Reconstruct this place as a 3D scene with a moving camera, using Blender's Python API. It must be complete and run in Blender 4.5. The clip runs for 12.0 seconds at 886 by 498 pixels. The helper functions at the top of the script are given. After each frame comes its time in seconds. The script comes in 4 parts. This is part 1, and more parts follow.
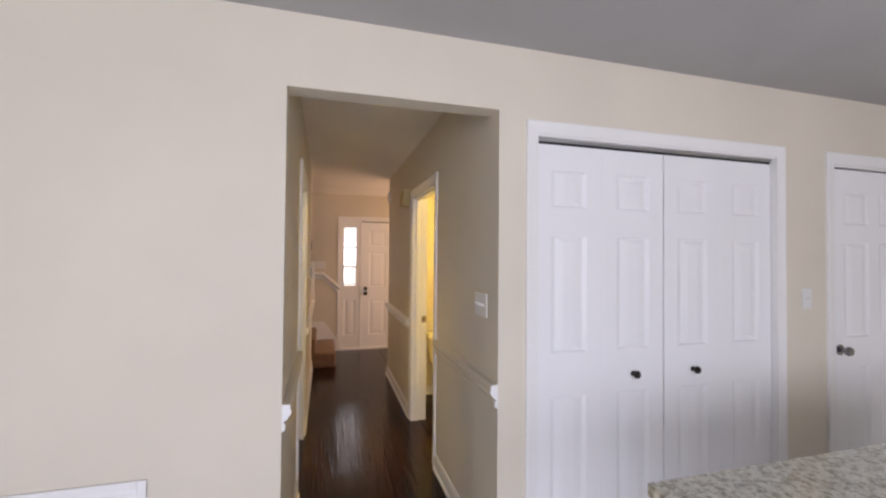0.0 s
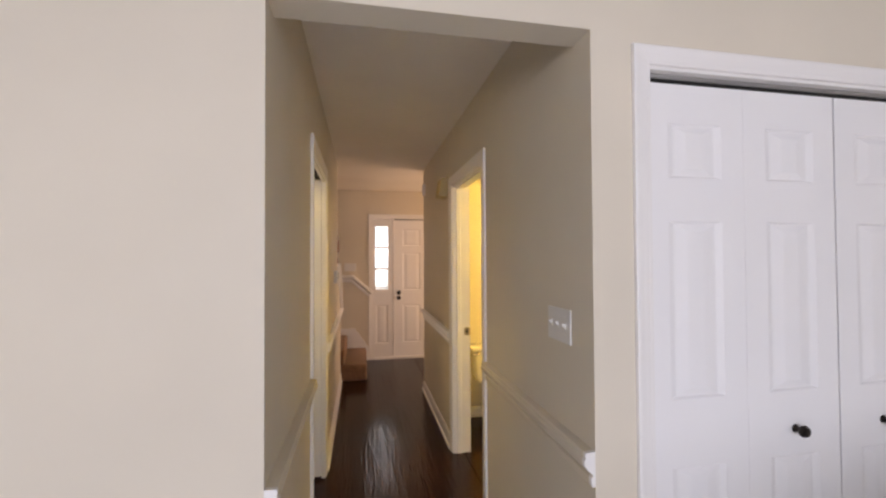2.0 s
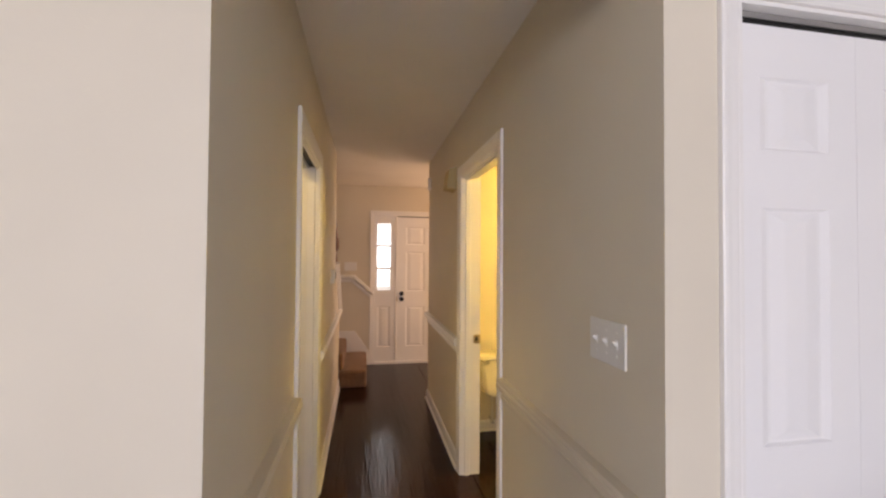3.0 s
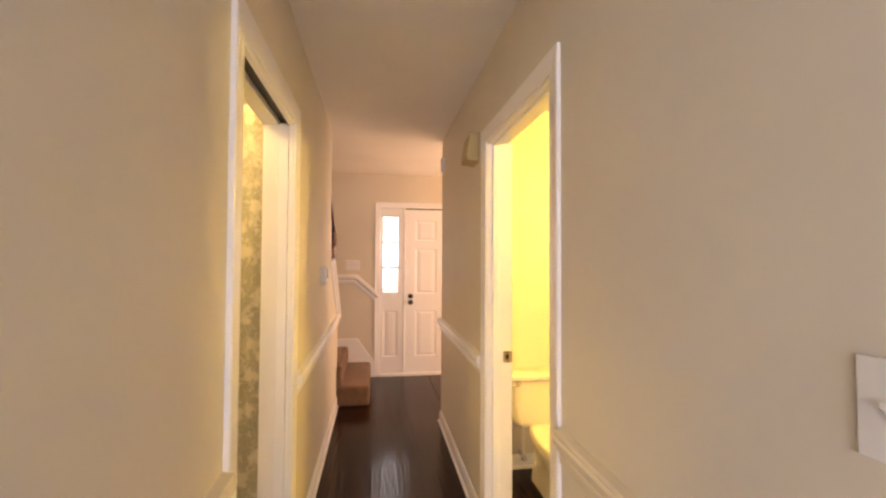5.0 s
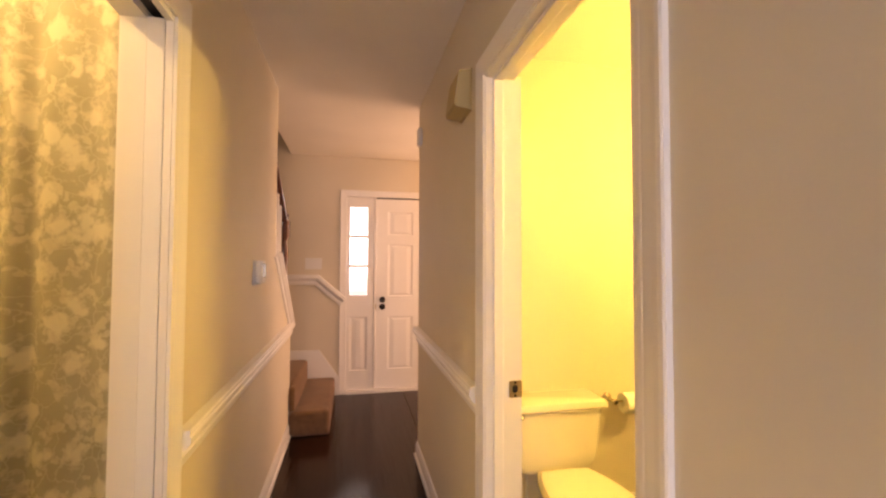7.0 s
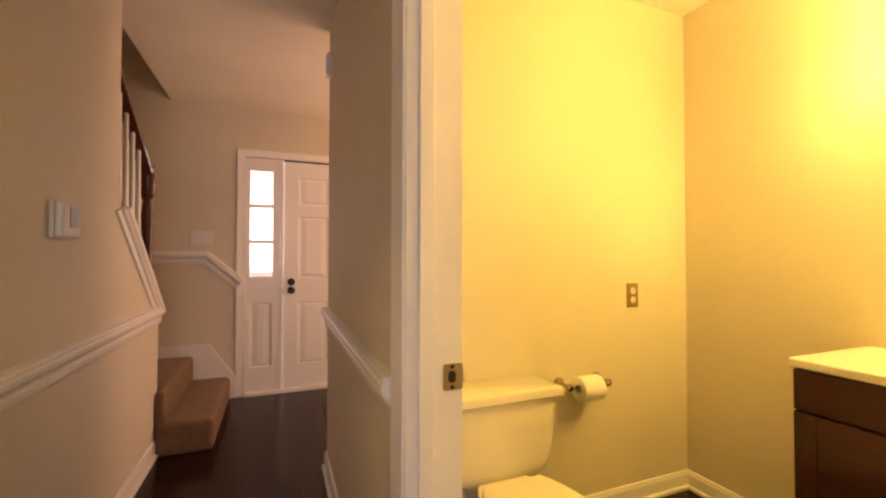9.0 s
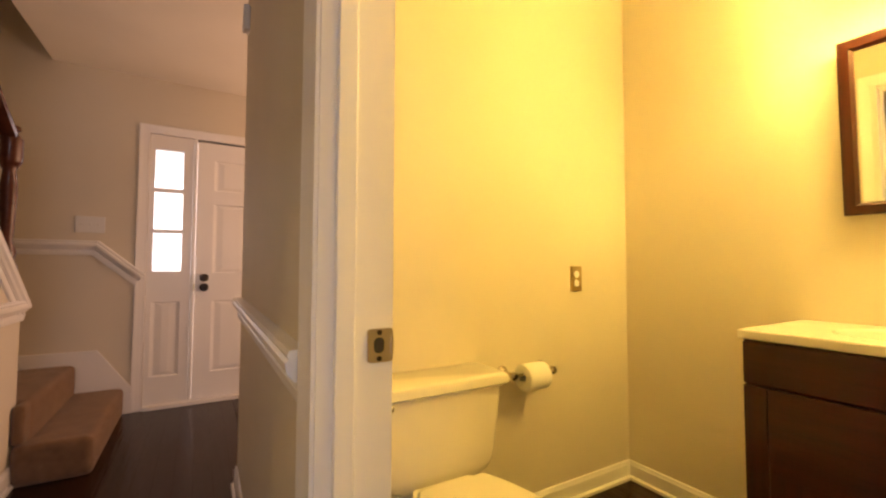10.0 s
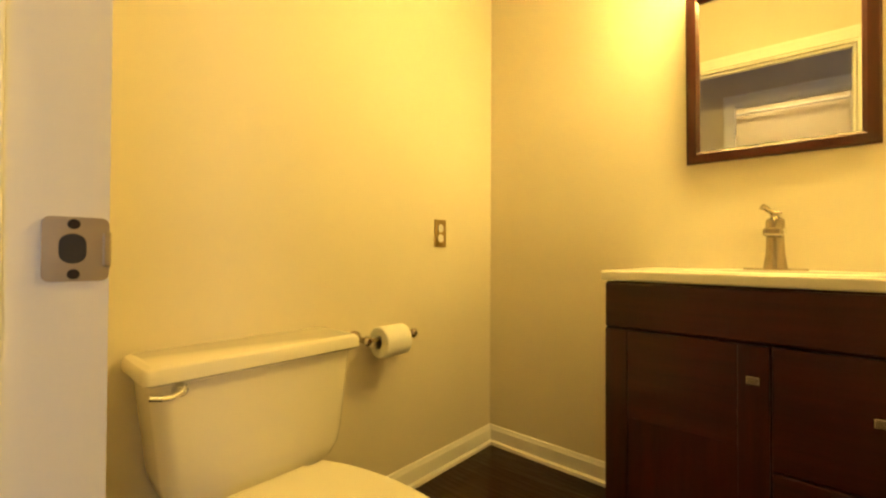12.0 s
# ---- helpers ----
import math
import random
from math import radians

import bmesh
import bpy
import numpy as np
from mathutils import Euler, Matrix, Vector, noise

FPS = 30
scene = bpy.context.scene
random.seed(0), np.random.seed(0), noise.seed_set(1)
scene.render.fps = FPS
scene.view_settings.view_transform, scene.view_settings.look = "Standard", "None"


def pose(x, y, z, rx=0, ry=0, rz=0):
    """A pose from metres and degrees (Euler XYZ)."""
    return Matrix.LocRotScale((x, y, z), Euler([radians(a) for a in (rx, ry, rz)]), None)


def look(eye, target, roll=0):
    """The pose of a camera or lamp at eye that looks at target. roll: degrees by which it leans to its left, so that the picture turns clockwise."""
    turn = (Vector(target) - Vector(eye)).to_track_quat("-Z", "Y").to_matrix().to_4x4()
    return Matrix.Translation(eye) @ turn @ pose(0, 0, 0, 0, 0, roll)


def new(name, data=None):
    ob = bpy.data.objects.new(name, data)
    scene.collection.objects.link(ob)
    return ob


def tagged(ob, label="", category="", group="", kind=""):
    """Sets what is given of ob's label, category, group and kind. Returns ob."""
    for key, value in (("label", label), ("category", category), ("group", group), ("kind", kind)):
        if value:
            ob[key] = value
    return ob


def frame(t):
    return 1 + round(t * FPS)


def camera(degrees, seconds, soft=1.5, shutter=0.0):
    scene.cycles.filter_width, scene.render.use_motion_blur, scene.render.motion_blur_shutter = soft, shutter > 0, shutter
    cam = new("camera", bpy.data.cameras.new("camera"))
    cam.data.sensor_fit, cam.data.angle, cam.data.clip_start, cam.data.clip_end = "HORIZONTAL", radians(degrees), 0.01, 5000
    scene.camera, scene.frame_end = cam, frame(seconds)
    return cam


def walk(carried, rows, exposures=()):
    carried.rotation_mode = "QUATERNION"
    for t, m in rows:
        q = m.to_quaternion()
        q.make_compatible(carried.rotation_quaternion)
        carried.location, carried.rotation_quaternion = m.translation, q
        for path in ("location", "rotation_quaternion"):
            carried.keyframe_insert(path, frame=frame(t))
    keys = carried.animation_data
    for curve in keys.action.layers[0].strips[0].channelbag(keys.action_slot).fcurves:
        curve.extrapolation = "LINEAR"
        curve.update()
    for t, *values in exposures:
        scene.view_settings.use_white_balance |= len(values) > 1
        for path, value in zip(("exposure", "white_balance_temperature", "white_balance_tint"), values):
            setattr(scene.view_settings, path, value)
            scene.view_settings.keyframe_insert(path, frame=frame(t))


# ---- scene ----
cam = camera(93.4, 12.0, 2.3)
PATH = [
    (0, (0.152, -1.739, 1.462), (0.697, 0.185, 1.501), 0.5),
    (0.5, (0.158, -1.592, 1.459), (0.644, 0.347, 1.495), 0.9),
    (1, (0.174, -1.447, 1.455), (0.619, 0.503, 1.501), 0.8),
    (1.5, (0.207, -1.29, 1.46), (0.618, 0.666, 1.504), 0.1),
    (2, (0.237, -1.116, 1.459), (0.624, 0.846, 1.499), -0.3),
    (2.5, (0.25, -0.978, 1.451), (0.625, 0.986, 1.508), -0.1),
    (3, (0.271, -0.793, 1.446), (0.641, 1.172, 1.489), 0.4),
    (5, (0.356, -0.106, 1.389), (0.675, 1.868, 1.443), 0.3),
    (5.5, (0.369, 0.089, 1.387), (0.691, 2.063, 1.445), 0.3),
    (6, (0.387, 0.262, 1.379), (0.736, 2.23, 1.446), 0.3),
    (6.5, (0.422, 0.443, 1.369), (0.808, 2.404, 1.426), 0.1),
    (7, (0.463, 0.573, 1.337), (0.891, 2.525, 1.403), 0.2),
    (8.8, (0.632, 1.037, 1.196), (1.335, 2.909, 1.232), 0.2),
    (9, (0.653, 1.082, 1.168), (1.397, 2.939, 1.208), 0.1),
    (9.5, (0.702, 1.182, 1.1), (1.57, 2.982, 1.157), 0.2),
    (10, (0.747, 1.256, 1.038), (1.754, 2.982, 1.125), 0.2),
    (10.5, (0.791, 1.314, 0.991), (1.942, 2.947, 1.094), 0.1),
    (11, (0.842, 1.37, 0.951), (2.114, 2.911, 1.039), 0.2),
    (11.5, (0.897, 1.419, 0.931), (2.284, 2.859, 0.978), 0.3),
    (12, (0.962, 1.444, 0.899), (2.452, 2.778, 0.925), 0.3),
]
EXPOSURES = [(0, 0.20, 6450, 16), (2.5, 0.17, 6850, 17), (5.0, 0.97, 7350, 23), (6.0, 0.87, 7750, 28), (7.0, 0.70, 7950, 31), (8.9, 0.14, 7700, 30), (9.5, 0.10, 7550, 29), (11, 0.0, 7100, 22), (12, -0.06, 7000, 20)]
walk(cam, [(t, look(eye, target, roll)) for t, eye, target, roll in PATH], EXPOSURES)

# ---- light ----
world = bpy.data.worlds.new("sky")
scene.world = world
world.use_nodes = True
wn = world.node_tree.nodes
sky = wn.new("ShaderNodeTexSky")
sky.sky_type = "NISHITA"
sky.sun_disc = False
sky.dust_density, sky.ozone_density, sky.air_density = 7.0, 0.3, 0.7
sky.sun_elevation, sky.sun_rotation = radians(38), radians(250)
world.node_tree.links.new(sky.outputs[0], wn["Background"].inputs[0])
wn["Background"].inputs[1].default_value = 0.15

sun_data = bpy.data.lights.new("sun", "SUN")
sun_data.energy, sun_data.angle, sun_data.color = 2.5, radians(0.6), (1.0, 0.93, 0.84)
sun = new("sun", sun_data)
sun.matrix_world = look((-6, -2, 8), (0, 0, 0))


def area_light(name, eye, target, w, h, watts, colour):
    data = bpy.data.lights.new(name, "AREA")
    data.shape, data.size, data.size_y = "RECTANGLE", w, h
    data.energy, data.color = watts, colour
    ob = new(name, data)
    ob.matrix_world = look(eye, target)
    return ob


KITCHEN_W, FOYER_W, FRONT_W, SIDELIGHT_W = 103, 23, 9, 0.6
VANITY_GLOW, CLOSET_GLOW = 225.0, 105.0
WARM = (1.0, 0.728, 0.178)
area_light("kitchen_daylight", (0.05, -4.42, 1.55), (0.8, 0, 0.75), 4.3, 1.4, KITCHEN_W, (0.81, 0.86, 1.0))
# warm fill added from the foyer's right, through an unseen opening
area_light("foyer_warm_fill", (3.04, 4.12, 1.30), (1.1, 4.4, 1.9), 1.1, 1.2, FOYER_W, (1.0, 0.63, 0.37))
# added fill that brightens the hall ceiling from an unseen opening
area_light("hall_ceiling_fill", (2.36, 4.94, 1.35), (1.6, 3.0, 1.6), 1.0, 1.2, FRONT_W, (1.0, 0.63, 0.37))
area_light("sidelight_daylight", (0.535, 5.09, 1.45), (0.535, 3.0, 0.6), 0.18, 0.9, SIDELIGHT_W, (0.9, 0.95, 1.0))


# ---- materials ----
def material(name, base, rough=0.5, metal=0.0, coat=0.0):
    m = bpy.data.materials.new(name)
    m.use_nodes = True
    p = m.node_tree.nodes["Principled BSDF"]
    p.inputs["Base Color"].default_value = (*base, 1)
    p.inputs["Roughness"].default_value = rough
    p.inputs["Metallic"].default_value = metal
    p.inputs["Coat Weight"].default_value = coat
    return m, m.node_tree.nodes, m.node_tree.links, p


def coords(n, l, scale=(1, 1, 1), kind="Object"):
    tc, mp = n.new("ShaderNodeTexCoord"), n.new("ShaderNodeMapping")
    mp.inputs["Scale"].default_value = scale
    l.new(tc.outputs[kind], mp.inputs[0])
    return mp.outputs[0]


def noise_node(n, l, vec, scale, detail=4, rough=0.55):
    t = n.new("ShaderNodeTexNoise")
    t.inputs["Scale"].default_value, t.inputs["Detail"].default_value, t.inputs["Roughness"].default_value = scale, detail, rough
    l.new(vec, t.inputs["Vector"])
    return t.outputs["Fac"]


def ramp(n, l, fac, stops):
    r = n.new("ShaderNodeValToRGB")
    while len(r.color_ramp.elements) < len(stops):
        r.color_ramp.elements.new(0.5)
    for e, (pos, col) in zip(r.color_ramp.elements, stops):
        e.position, e.color = pos, (*col, 1)
    l.new(fac, r.inputs[0])
    return r.outputs[0]


def bump(n, l, p, fac, strength, distance):
    b = n.new("ShaderNodeBump")
    b.inputs["Strength"].default_value, b.inputs["Distance"].default_value = strength, distance
    l.new(fac, b.inputs["Height"])
    l.new(b.outputs[0], p.inputs["Normal"])
    return b


def mapped(n, l, fac, lo, hi):
    r = n.new("ShaderNodeMapRange")
    r.inputs["To Min"].default_value, r.inputs["To Max"].default_value = lo, hi
    l.new(fac, r.inputs["Value"])
    return r.outputs[0]


def tint(c, k):
    return tuple(min(1.0, v * k) for v in c)


def painted(name, base, rough, grain=260, relief=0.0006, vary=0.05, uneven=1.0):
    m, n, l, p = material(name, base, rough)
    v = coords(n, l)
    big = noise_node(n, l, v, 1.3, 3)
    l.new(ramp(n, l, big, [(0.3, tint(base, 1 - vary)), (0.7, tint(base, 1 + vary * 0.6))]), p.inputs["Base Color"])
    l.new(mapped(n, l, noise_node(n, l, v, 6, 3), rough - 0.06 * uneven, rough + 0.08 * uneven), p.inputs["Roughness"])
    bump(n, l, p, noise_node(n, l, v, grain, 3), 0.35, relief)
    return m


def wood(name, dark, light, rough, along="Y", coat=0.0, ripple=0.0, random_tone=0.0):
    m, n, l, p = material(name, dark, rough, coat=coat)
    scale = {"X": (1.2, 18, 18), "Y": (18, 1.2, 18), "Z": (18, 18, 1.2)}[along]
    v = coords(n, l, scale)
    info = n.new("ShaderNodeObjectInfo")
    shift = n.new("ShaderNodeVectorMath")
    shift.operation = "MULTIPLY_ADD"
    shift.inputs[1].default_value = (37, 51, 23)
    l.new(info.outputs["Random"], shift.inputs[0])
    l.new(v, shift.inputs[2])
    grain = noise_node(n, l, shift.outputs[0], 2.4, 6, 0.65)
    col = ramp(n, l, grain, [(0.28, dark), (0.52, tuple((a + b) / 2 for a, b in zip(dark, light))), (0.75, light)])
    if random_tone:
        hsv = n.new("ShaderNodeHueSaturation")
        l.new(mapped(n, l, info.outputs["Random"], 1 - random_tone, 1 + random_tone), hsv.inputs["Value"])
        l.new(col, hsv.inputs["Color"])
        col = hsv.outputs[0]
    l.new(col, p.inputs["Base Color"])
    p.inputs["Specular IOR Level"].default_value = 0.3
    l.new(mapped(n, l, grain, rough * 0.85, rough * 1.25), p.inputs["Roughness"])
    b = bump(n, l, p, grain, 0.15, 0.0008)
    if ripple:
        b2 = n.new("ShaderNodeBump")
        b2.inputs["Strength"].default_value, b2.inputs["Distance"].default_value = 1.0, ripple
        wv = coords(n, l, (38, 2.6, 1))
        l.new(noise_node(n, l, wv, 1.0, 2), b2.inputs["Height"])
        l.new(b.outputs[0], b2.inputs["Normal"])
        l.new(b2.outputs[0], p.inputs["Normal"])
    return m


WALL = painted("beige_wall_paint", (0.705, 0.645, 0.53), 0.62)
CEILING = painted("ceiling_paint", (0.83, 0.79, 0.73), 0.85, 90, 0.0012)
# same house ceiling paint, darkened to put the kitchen's dimmer light into its colour
KITCHEN_CEILING = painted("dimmed_kitchen_ceiling", (0.45, 0.44, 0.43), 0.9, 70, 0.0025)
TRIM = painted("white_trim_paint", (0.84, 0.825, 0.80), 0.32, 120, 0.0003, 0.012, 0.15)
DOOR_PAINT = painted("white_door_paint", (0.86, 0.855, 0.85), 0.36, 180, 0.0004, 0.015, 0.25)
FLOOR_WOOD = wood("dark_floor_wood", (0.012, 0.0038, 0.0020), (0.030, 0.0098, 0.0050), 0.16, "Y", 0.0, 0.0030, 0.22)
FLOOR_WOOD.node_tree.nodes["Principled BSDF"].inputs["Specular IOR Level"].default_value = 0.22
CHERRY = wood("dark_cherry_wood", (0.022, 0.0026, 0.0013), (0.056, 0.0078, 0.0031), 0.34, "Z", 0.25)
CHERRY_FLAT = wood("dark_cherry_wood_across", (0.022, 0.0026, 0.0013), (0.056, 0.0078, 0.0031), 0.34, "Y", 0.25)
RAIL_WOOD = wood("red_brown_rail_wood", (0.07, 0.018, 0.009), (0.14, 0.040, 0.020), 0.28, "Y", 0.3)
PLY = wood("orange_plywood", (0.12, 0.030, 0.0006), (0.18, 0.048, 0.0010), 0.5, "X")
PORCELAIN = painted("cream_porcelain", (0.80, 0.76, 0.66), 0.12, 40, 0.0001, 0.015)
TOP = painted("white_cultured_marble", (0.82, 0.80, 0.75), 0.16, 30, 0.0001, 0.03)
PLASTIC = painted("white_plastic", (0.76, 0.75, 0.72), 0.4, 200, 0.0001, 0.01)
CREAM_PLASTIC = painted("aged_cream_plastic", (0.46, 0.36, 0.17), 0.5, 200, 0.0002, 0.03)
PAPER = painted("toilet_paper", (0.85, 0.84, 0.80), 0.9, 160, 0.0008, 0.02)
RUBBER = painted("black_rubber", (0.02, 0.02, 0.02), 0.6)
# near-black for track and plinth, and for shade painted into gaps and closet
NEAR_BLACK = painted("near_black_fill", (0.012, 0.011, 0.010), 0.5)
LCD = painted("grey_display", (0.18, 0.20, 0.18), 0.2)


def metal(name, base, rough):
    m, n, l, p = material(name, base, rough, 1.0)
    v = coords(n, l)
    l.new(mapped(n, l, noise_node(n, l, v, 60, 3), rough * 0.92, rough * 1.1), p.inputs["Roughness"])
    return m


NICKEL = metal("brushed_nickel", (0.44, 0.385, 0.31), 0.22)
STEEL = metal("worn_satin_steel", (0.43, 0.375, 0.30), 0.30)
CHROME = metal("polished_chrome", (0.72, 0.72, 0.74), 0.12)
DARK_CHROME = metal("dark_chrome", (0.26, 0.25, 0.25), 0.14)
BRONZE = metal("dark_bronze", (0.045, 0.038, 0.034), 0.32)
BRASS = metal("antique_brass", (0.50, 0.38, 0.20), 0.32)
TRACK = metal("aluminium_track", (0.50, 0.50, 0.50), 0.4)

m, n, l, p = material("granite", (0.4, 0.36, 0.28), 0.14, coat=0.3)
v = coords(n, l)
vo = n.new("ShaderNodeTexVoronoi")
vo.inputs["Scale"].default_value = 95
l.new(v, vo.inputs["Vector"])
speck = noise_node(n, l, v, 62, 7, 0.75)
mix = n.new("ShaderNodeMix")
mix.data_type = "RGBA"
mix.inputs[0].default_value = 0.3
l.new(ramp(n, l, speck, [(0.38, (0.035, 0.034, 0.024)), (0.45, (0.24, 0.22, 0.13)), (0.51, (0.55, 0.51, 0.40)), (0.64, (0.72, 0.69, 0.58))]), mix.inputs[6])
l.new(ramp(n, l, vo.outputs["Distance"], [(0.0, (0.16, 0.13, 0.09)), (0.35, (0.45, 0.42, 0.32)), (0.8, (0.62, 0.60, 0.52))]), mix.inputs[7])
l.new(mix.outputs[2], p.inputs["Base Color"])
GRANITE = m

m, n, l, p = material("beige_carpet", (0.42, 0.27, 0.17), 0.95)
v = coords(n, l)
l.new(ramp(n, l, noise_node(n, l, v, 14, 5), [(0.3, (0.155, 0.080, 0.038)), (0.7, (0.25, 0.135, 0.068))]), p.inputs["Base Color"])
bump(n, l, p, noise_node(n, l, v, 330, 4, 0.7), 0.9, 0.004)
p.inputs["Sheen Weight"].default_value = 0.2
CARPET = m

m, n, l, p = material("floral_lace", (0.6, 0.55, 0.4), 1.0)
v = coords(n, l, (1, 0.3, 0.85))


def warped(amount, scale):
    w = n.new("ShaderNodeTexNoise")
    w.inputs["Scale"].default_value, w.inputs["Detail"].default_value = scale, 3
    l.new(v, w.inputs["Vector"])
    a = n.new("ShaderNodeVectorMath")
    a.operation = "MULTIPLY_ADD"
    a.inputs[1].default_value = (amount, amount, amount)
    l.new(w.outputs["Color"], a.inputs[0])
    l.new(v, a.inputs[2])
    return a.outputs[0]


def spots(vec, scale, inner, outer):
    c = n.new("ShaderNodeTexVoronoi")
    c.inputs["Scale"].default_value = scale
    l.new(vec, c.inputs["Vector"])
    return ramp(n, l, c.outputs["Distance"], [(inner, (1, 1, 1)), (outer, (0, 0, 0))])


def over(fac, low, high):
    mx = n.new("ShaderNodeMix")
    mx.data_type = "RGBA"
    l.new(fac, mx.inputs[0])
    l.new(low, mx.inputs[6])
    mx.inputs[7].default_value = (*high, 1)
    return mx.outputs[2]


def petals(vec, scale):
    c = n.new("ShaderNodeTexVoronoi")
    c.feature = "DISTANCE_TO_EDGE"
    c.inputs["Scale"].default_value = scale
    l.new(vec, c.inputs["Vector"])
    return ramp(n, l, c.outputs["Distance"], [(0.0, (0.4, 0.4, 0.4)), (0.06, (0, 0, 0))])


cloth = ramp(n, l, noise_node(n, l, v, 9, 4), [(0.3, (0.36, 0.34, 0.25)), (0.7, (0.44, 0.415, 0.31))])
leaves = over(spots(warped(0.12, 18), 23, 0.27, 0.42), cloth, (0.53, 0.505, 0.385))
flowers = over(spots(warped(0.07, 30), 15, 0.29, 0.49), leaves, (0.63, 0.60, 0.47))
veined = over(petals(warped(0.13, 16), 15), flowers, (0.64, 0.61, 0.48))
l.new(veined, p.inputs["Base Color"])
p.inputs["Specular IOR Level"].default_value = 0.05
bump(n, l, p, noise_node(n, l, v, 420, 2), 0.3, 0.0008)
LACE = m

m, n, l, p = material("clear_glass", (1, 1, 1), 0.02)
p.inputs["Transmission Weight"].default_value = 1.0
p.inputs["IOR"].default_value = 1.45
GLASS = m
m, n, l, p = material("mirror_silver", (0.9, 0.9, 0.88), 0.015, 1.0)
MIRROR = m


def glowing(name, colour, strength):
    m, n, l, p = material(name, (0.9, 0.88, 0.82), 0.3)
    p.inputs["Emission Color"].default_value = (*colour, 1)
    p.inputs["Emission Strength"].default_value = strength
    return m


VANITY_BULB = glowing("vanity_bulb_glass", WARM, VANITY_GLOW)
CLOSET_BULB = glowing("closet_bulb_glass", (1.0, 0.76, 0.32), CLOSET_GLOW)


# ---- builders ----
def mesh_of(name, bm, mat):
    me = bpy.data.meshes.new(name)
    bmesh.ops.recalc_face_normals(bm, faces=bm.faces[:])
    bm.to_mesh(me)
    bm.free()
    me.materials.append(mat)
    return me


def smooth(me, angle=35):
    for f in me.polygons:
        f.use_smooth = True
    me.set_sharp_from_angle(angle=radians(angle))
    return me


def part(name, bm, mat, parent=None, label="", rounded=False):
    me = mesh_of(name, bm, mat)
    if rounded:
        smooth(me)
    ob = new(name, me)
    if parent is not None:
        ob.parent = parent
        ob.matrix_parent_inverse = parent.matrix_basis.inverted()
    return tagged(ob, label)


def thing(name, at, label, category, group="", kind=""):
    ob = new(name)
    ob.empty_display_size = 0.05
    ob.matrix_basis = Matrix.Translation(at)
    return tagged(ob, label, category, group, kind)


def setting(name, bm, mat, label, category, rounded=False):
    return tagged(part(name, bm, mat, None, label, rounded), "", category, "", "structure")


def add_box(bm, x0, x1, y0, y1, z0, z1, r=0.0, seg=2):
    vs = bmesh.ops.create_cube(bm, size=1, matrix=Matrix.LocRotScale(((x0 + x1) / 2, (y0 + y1) / 2, (z0 + z1) / 2), None, (abs(x1 - x0), abs(y1 - y0), abs(z1 - z0))))["verts"]
    if r:
        es = list({e for w in vs for e in w.link_edges})
        bmesh.ops.bevel(bm, geom=es, offset=r, segments=seg, profile=0.5, affect="EDGES")
    return bm


def box(*a, **k):
    return add_box(bmesh.new(), *a, **k)


def boxes(rows, r=0.0):
    bm = bmesh.new()
    for row in rows:
        add_box(bm, *row, r=r)
    return bm


def add_cyl(bm, p0, p1, r0, r1=None, seg=20):
    p0, p1 = Vector(p0), Vector(p1)
    d = p1 - p0
    q = d.to_track_quat("Z", "Y")
    bmesh.ops.create_cone(bm, cap_ends=True, segments=seg, radius1=r0, radius2=r0 if r1 is None else r1, depth=d.length,
                          matrix=Matrix.LocRotScale((p0 + p1) / 2, q, None))
    return bm


def lathe(profile, at, axis=(0, 0, 1), seg=24):
    """Turned shape: rows of (radius, height) round an axis."""
    bm = bmesh.new()
    q = Vector(axis).to_track_quat("Z", "Y").to_matrix()
    rings = []
    for r, h in profile:
        ring = []
        for k in range(seg):
            a = 2 * math.pi * k / seg
            ring.append(bm.verts.new(Vector(at) + q @ Vector((r * math.cos(a), r * math.sin(a), h))))
        rings.append(ring)
    for a, b in zip(rings, rings[1:]):
        for k in range(seg):
            bm.faces.new((a[k], a[(k + 1) % seg], b[(k + 1) % seg], b[k]))
    bm.faces.new(rings[0])
    bm.faces.new(rings[-1])
    return bm


def loft(rings, cap=True):
    bm = bmesh.new()
    made = [[bm.verts.new(v) for v in ring] for ring in rings]
    for a, b in zip(made, made[1:]):
        for k in range(len(a)):
            bm.faces.new((a[k], a[(k + 1) % len(a)], b[(k + 1) % len(a)], b[k]))
    if cap:
        bm.faces.new(made[0])
        bm.faces.new(made[-1])
    return bm


def prism(points, axis, a, b):
    """A polygon in the plane across an axis, drawn out from a to b."""
    def at(u, w, s):
        return {"x": (s, u, w), "y": (u, s, w), "z": (u, w, s)}[axis]
    return loft([[at(u, w, a) for u, w in points], [at(u, w, b) for u, w in points]])


def moulding(profile, p0, p1, out, up, m0=0.0, m1=0.0, d0=0.0, d1=0.0):
    """A moulding of (depth, width) rows from p0 to p1; m and d mitre its ends by width and depth."""
    p0, p1, out, up = Vector(p0), Vector(p1), Vector(out).normalized(), Vector(up).normalized()
    t = (p1 - p0).normalized()
    return loft([[p0 + out * d + up * h + t * (m0 * h + d0 * d) for d, h in profile],
                 [p1 + out * d + up * h + t * (m1 * h + d1 * d) for d, h in profile]])


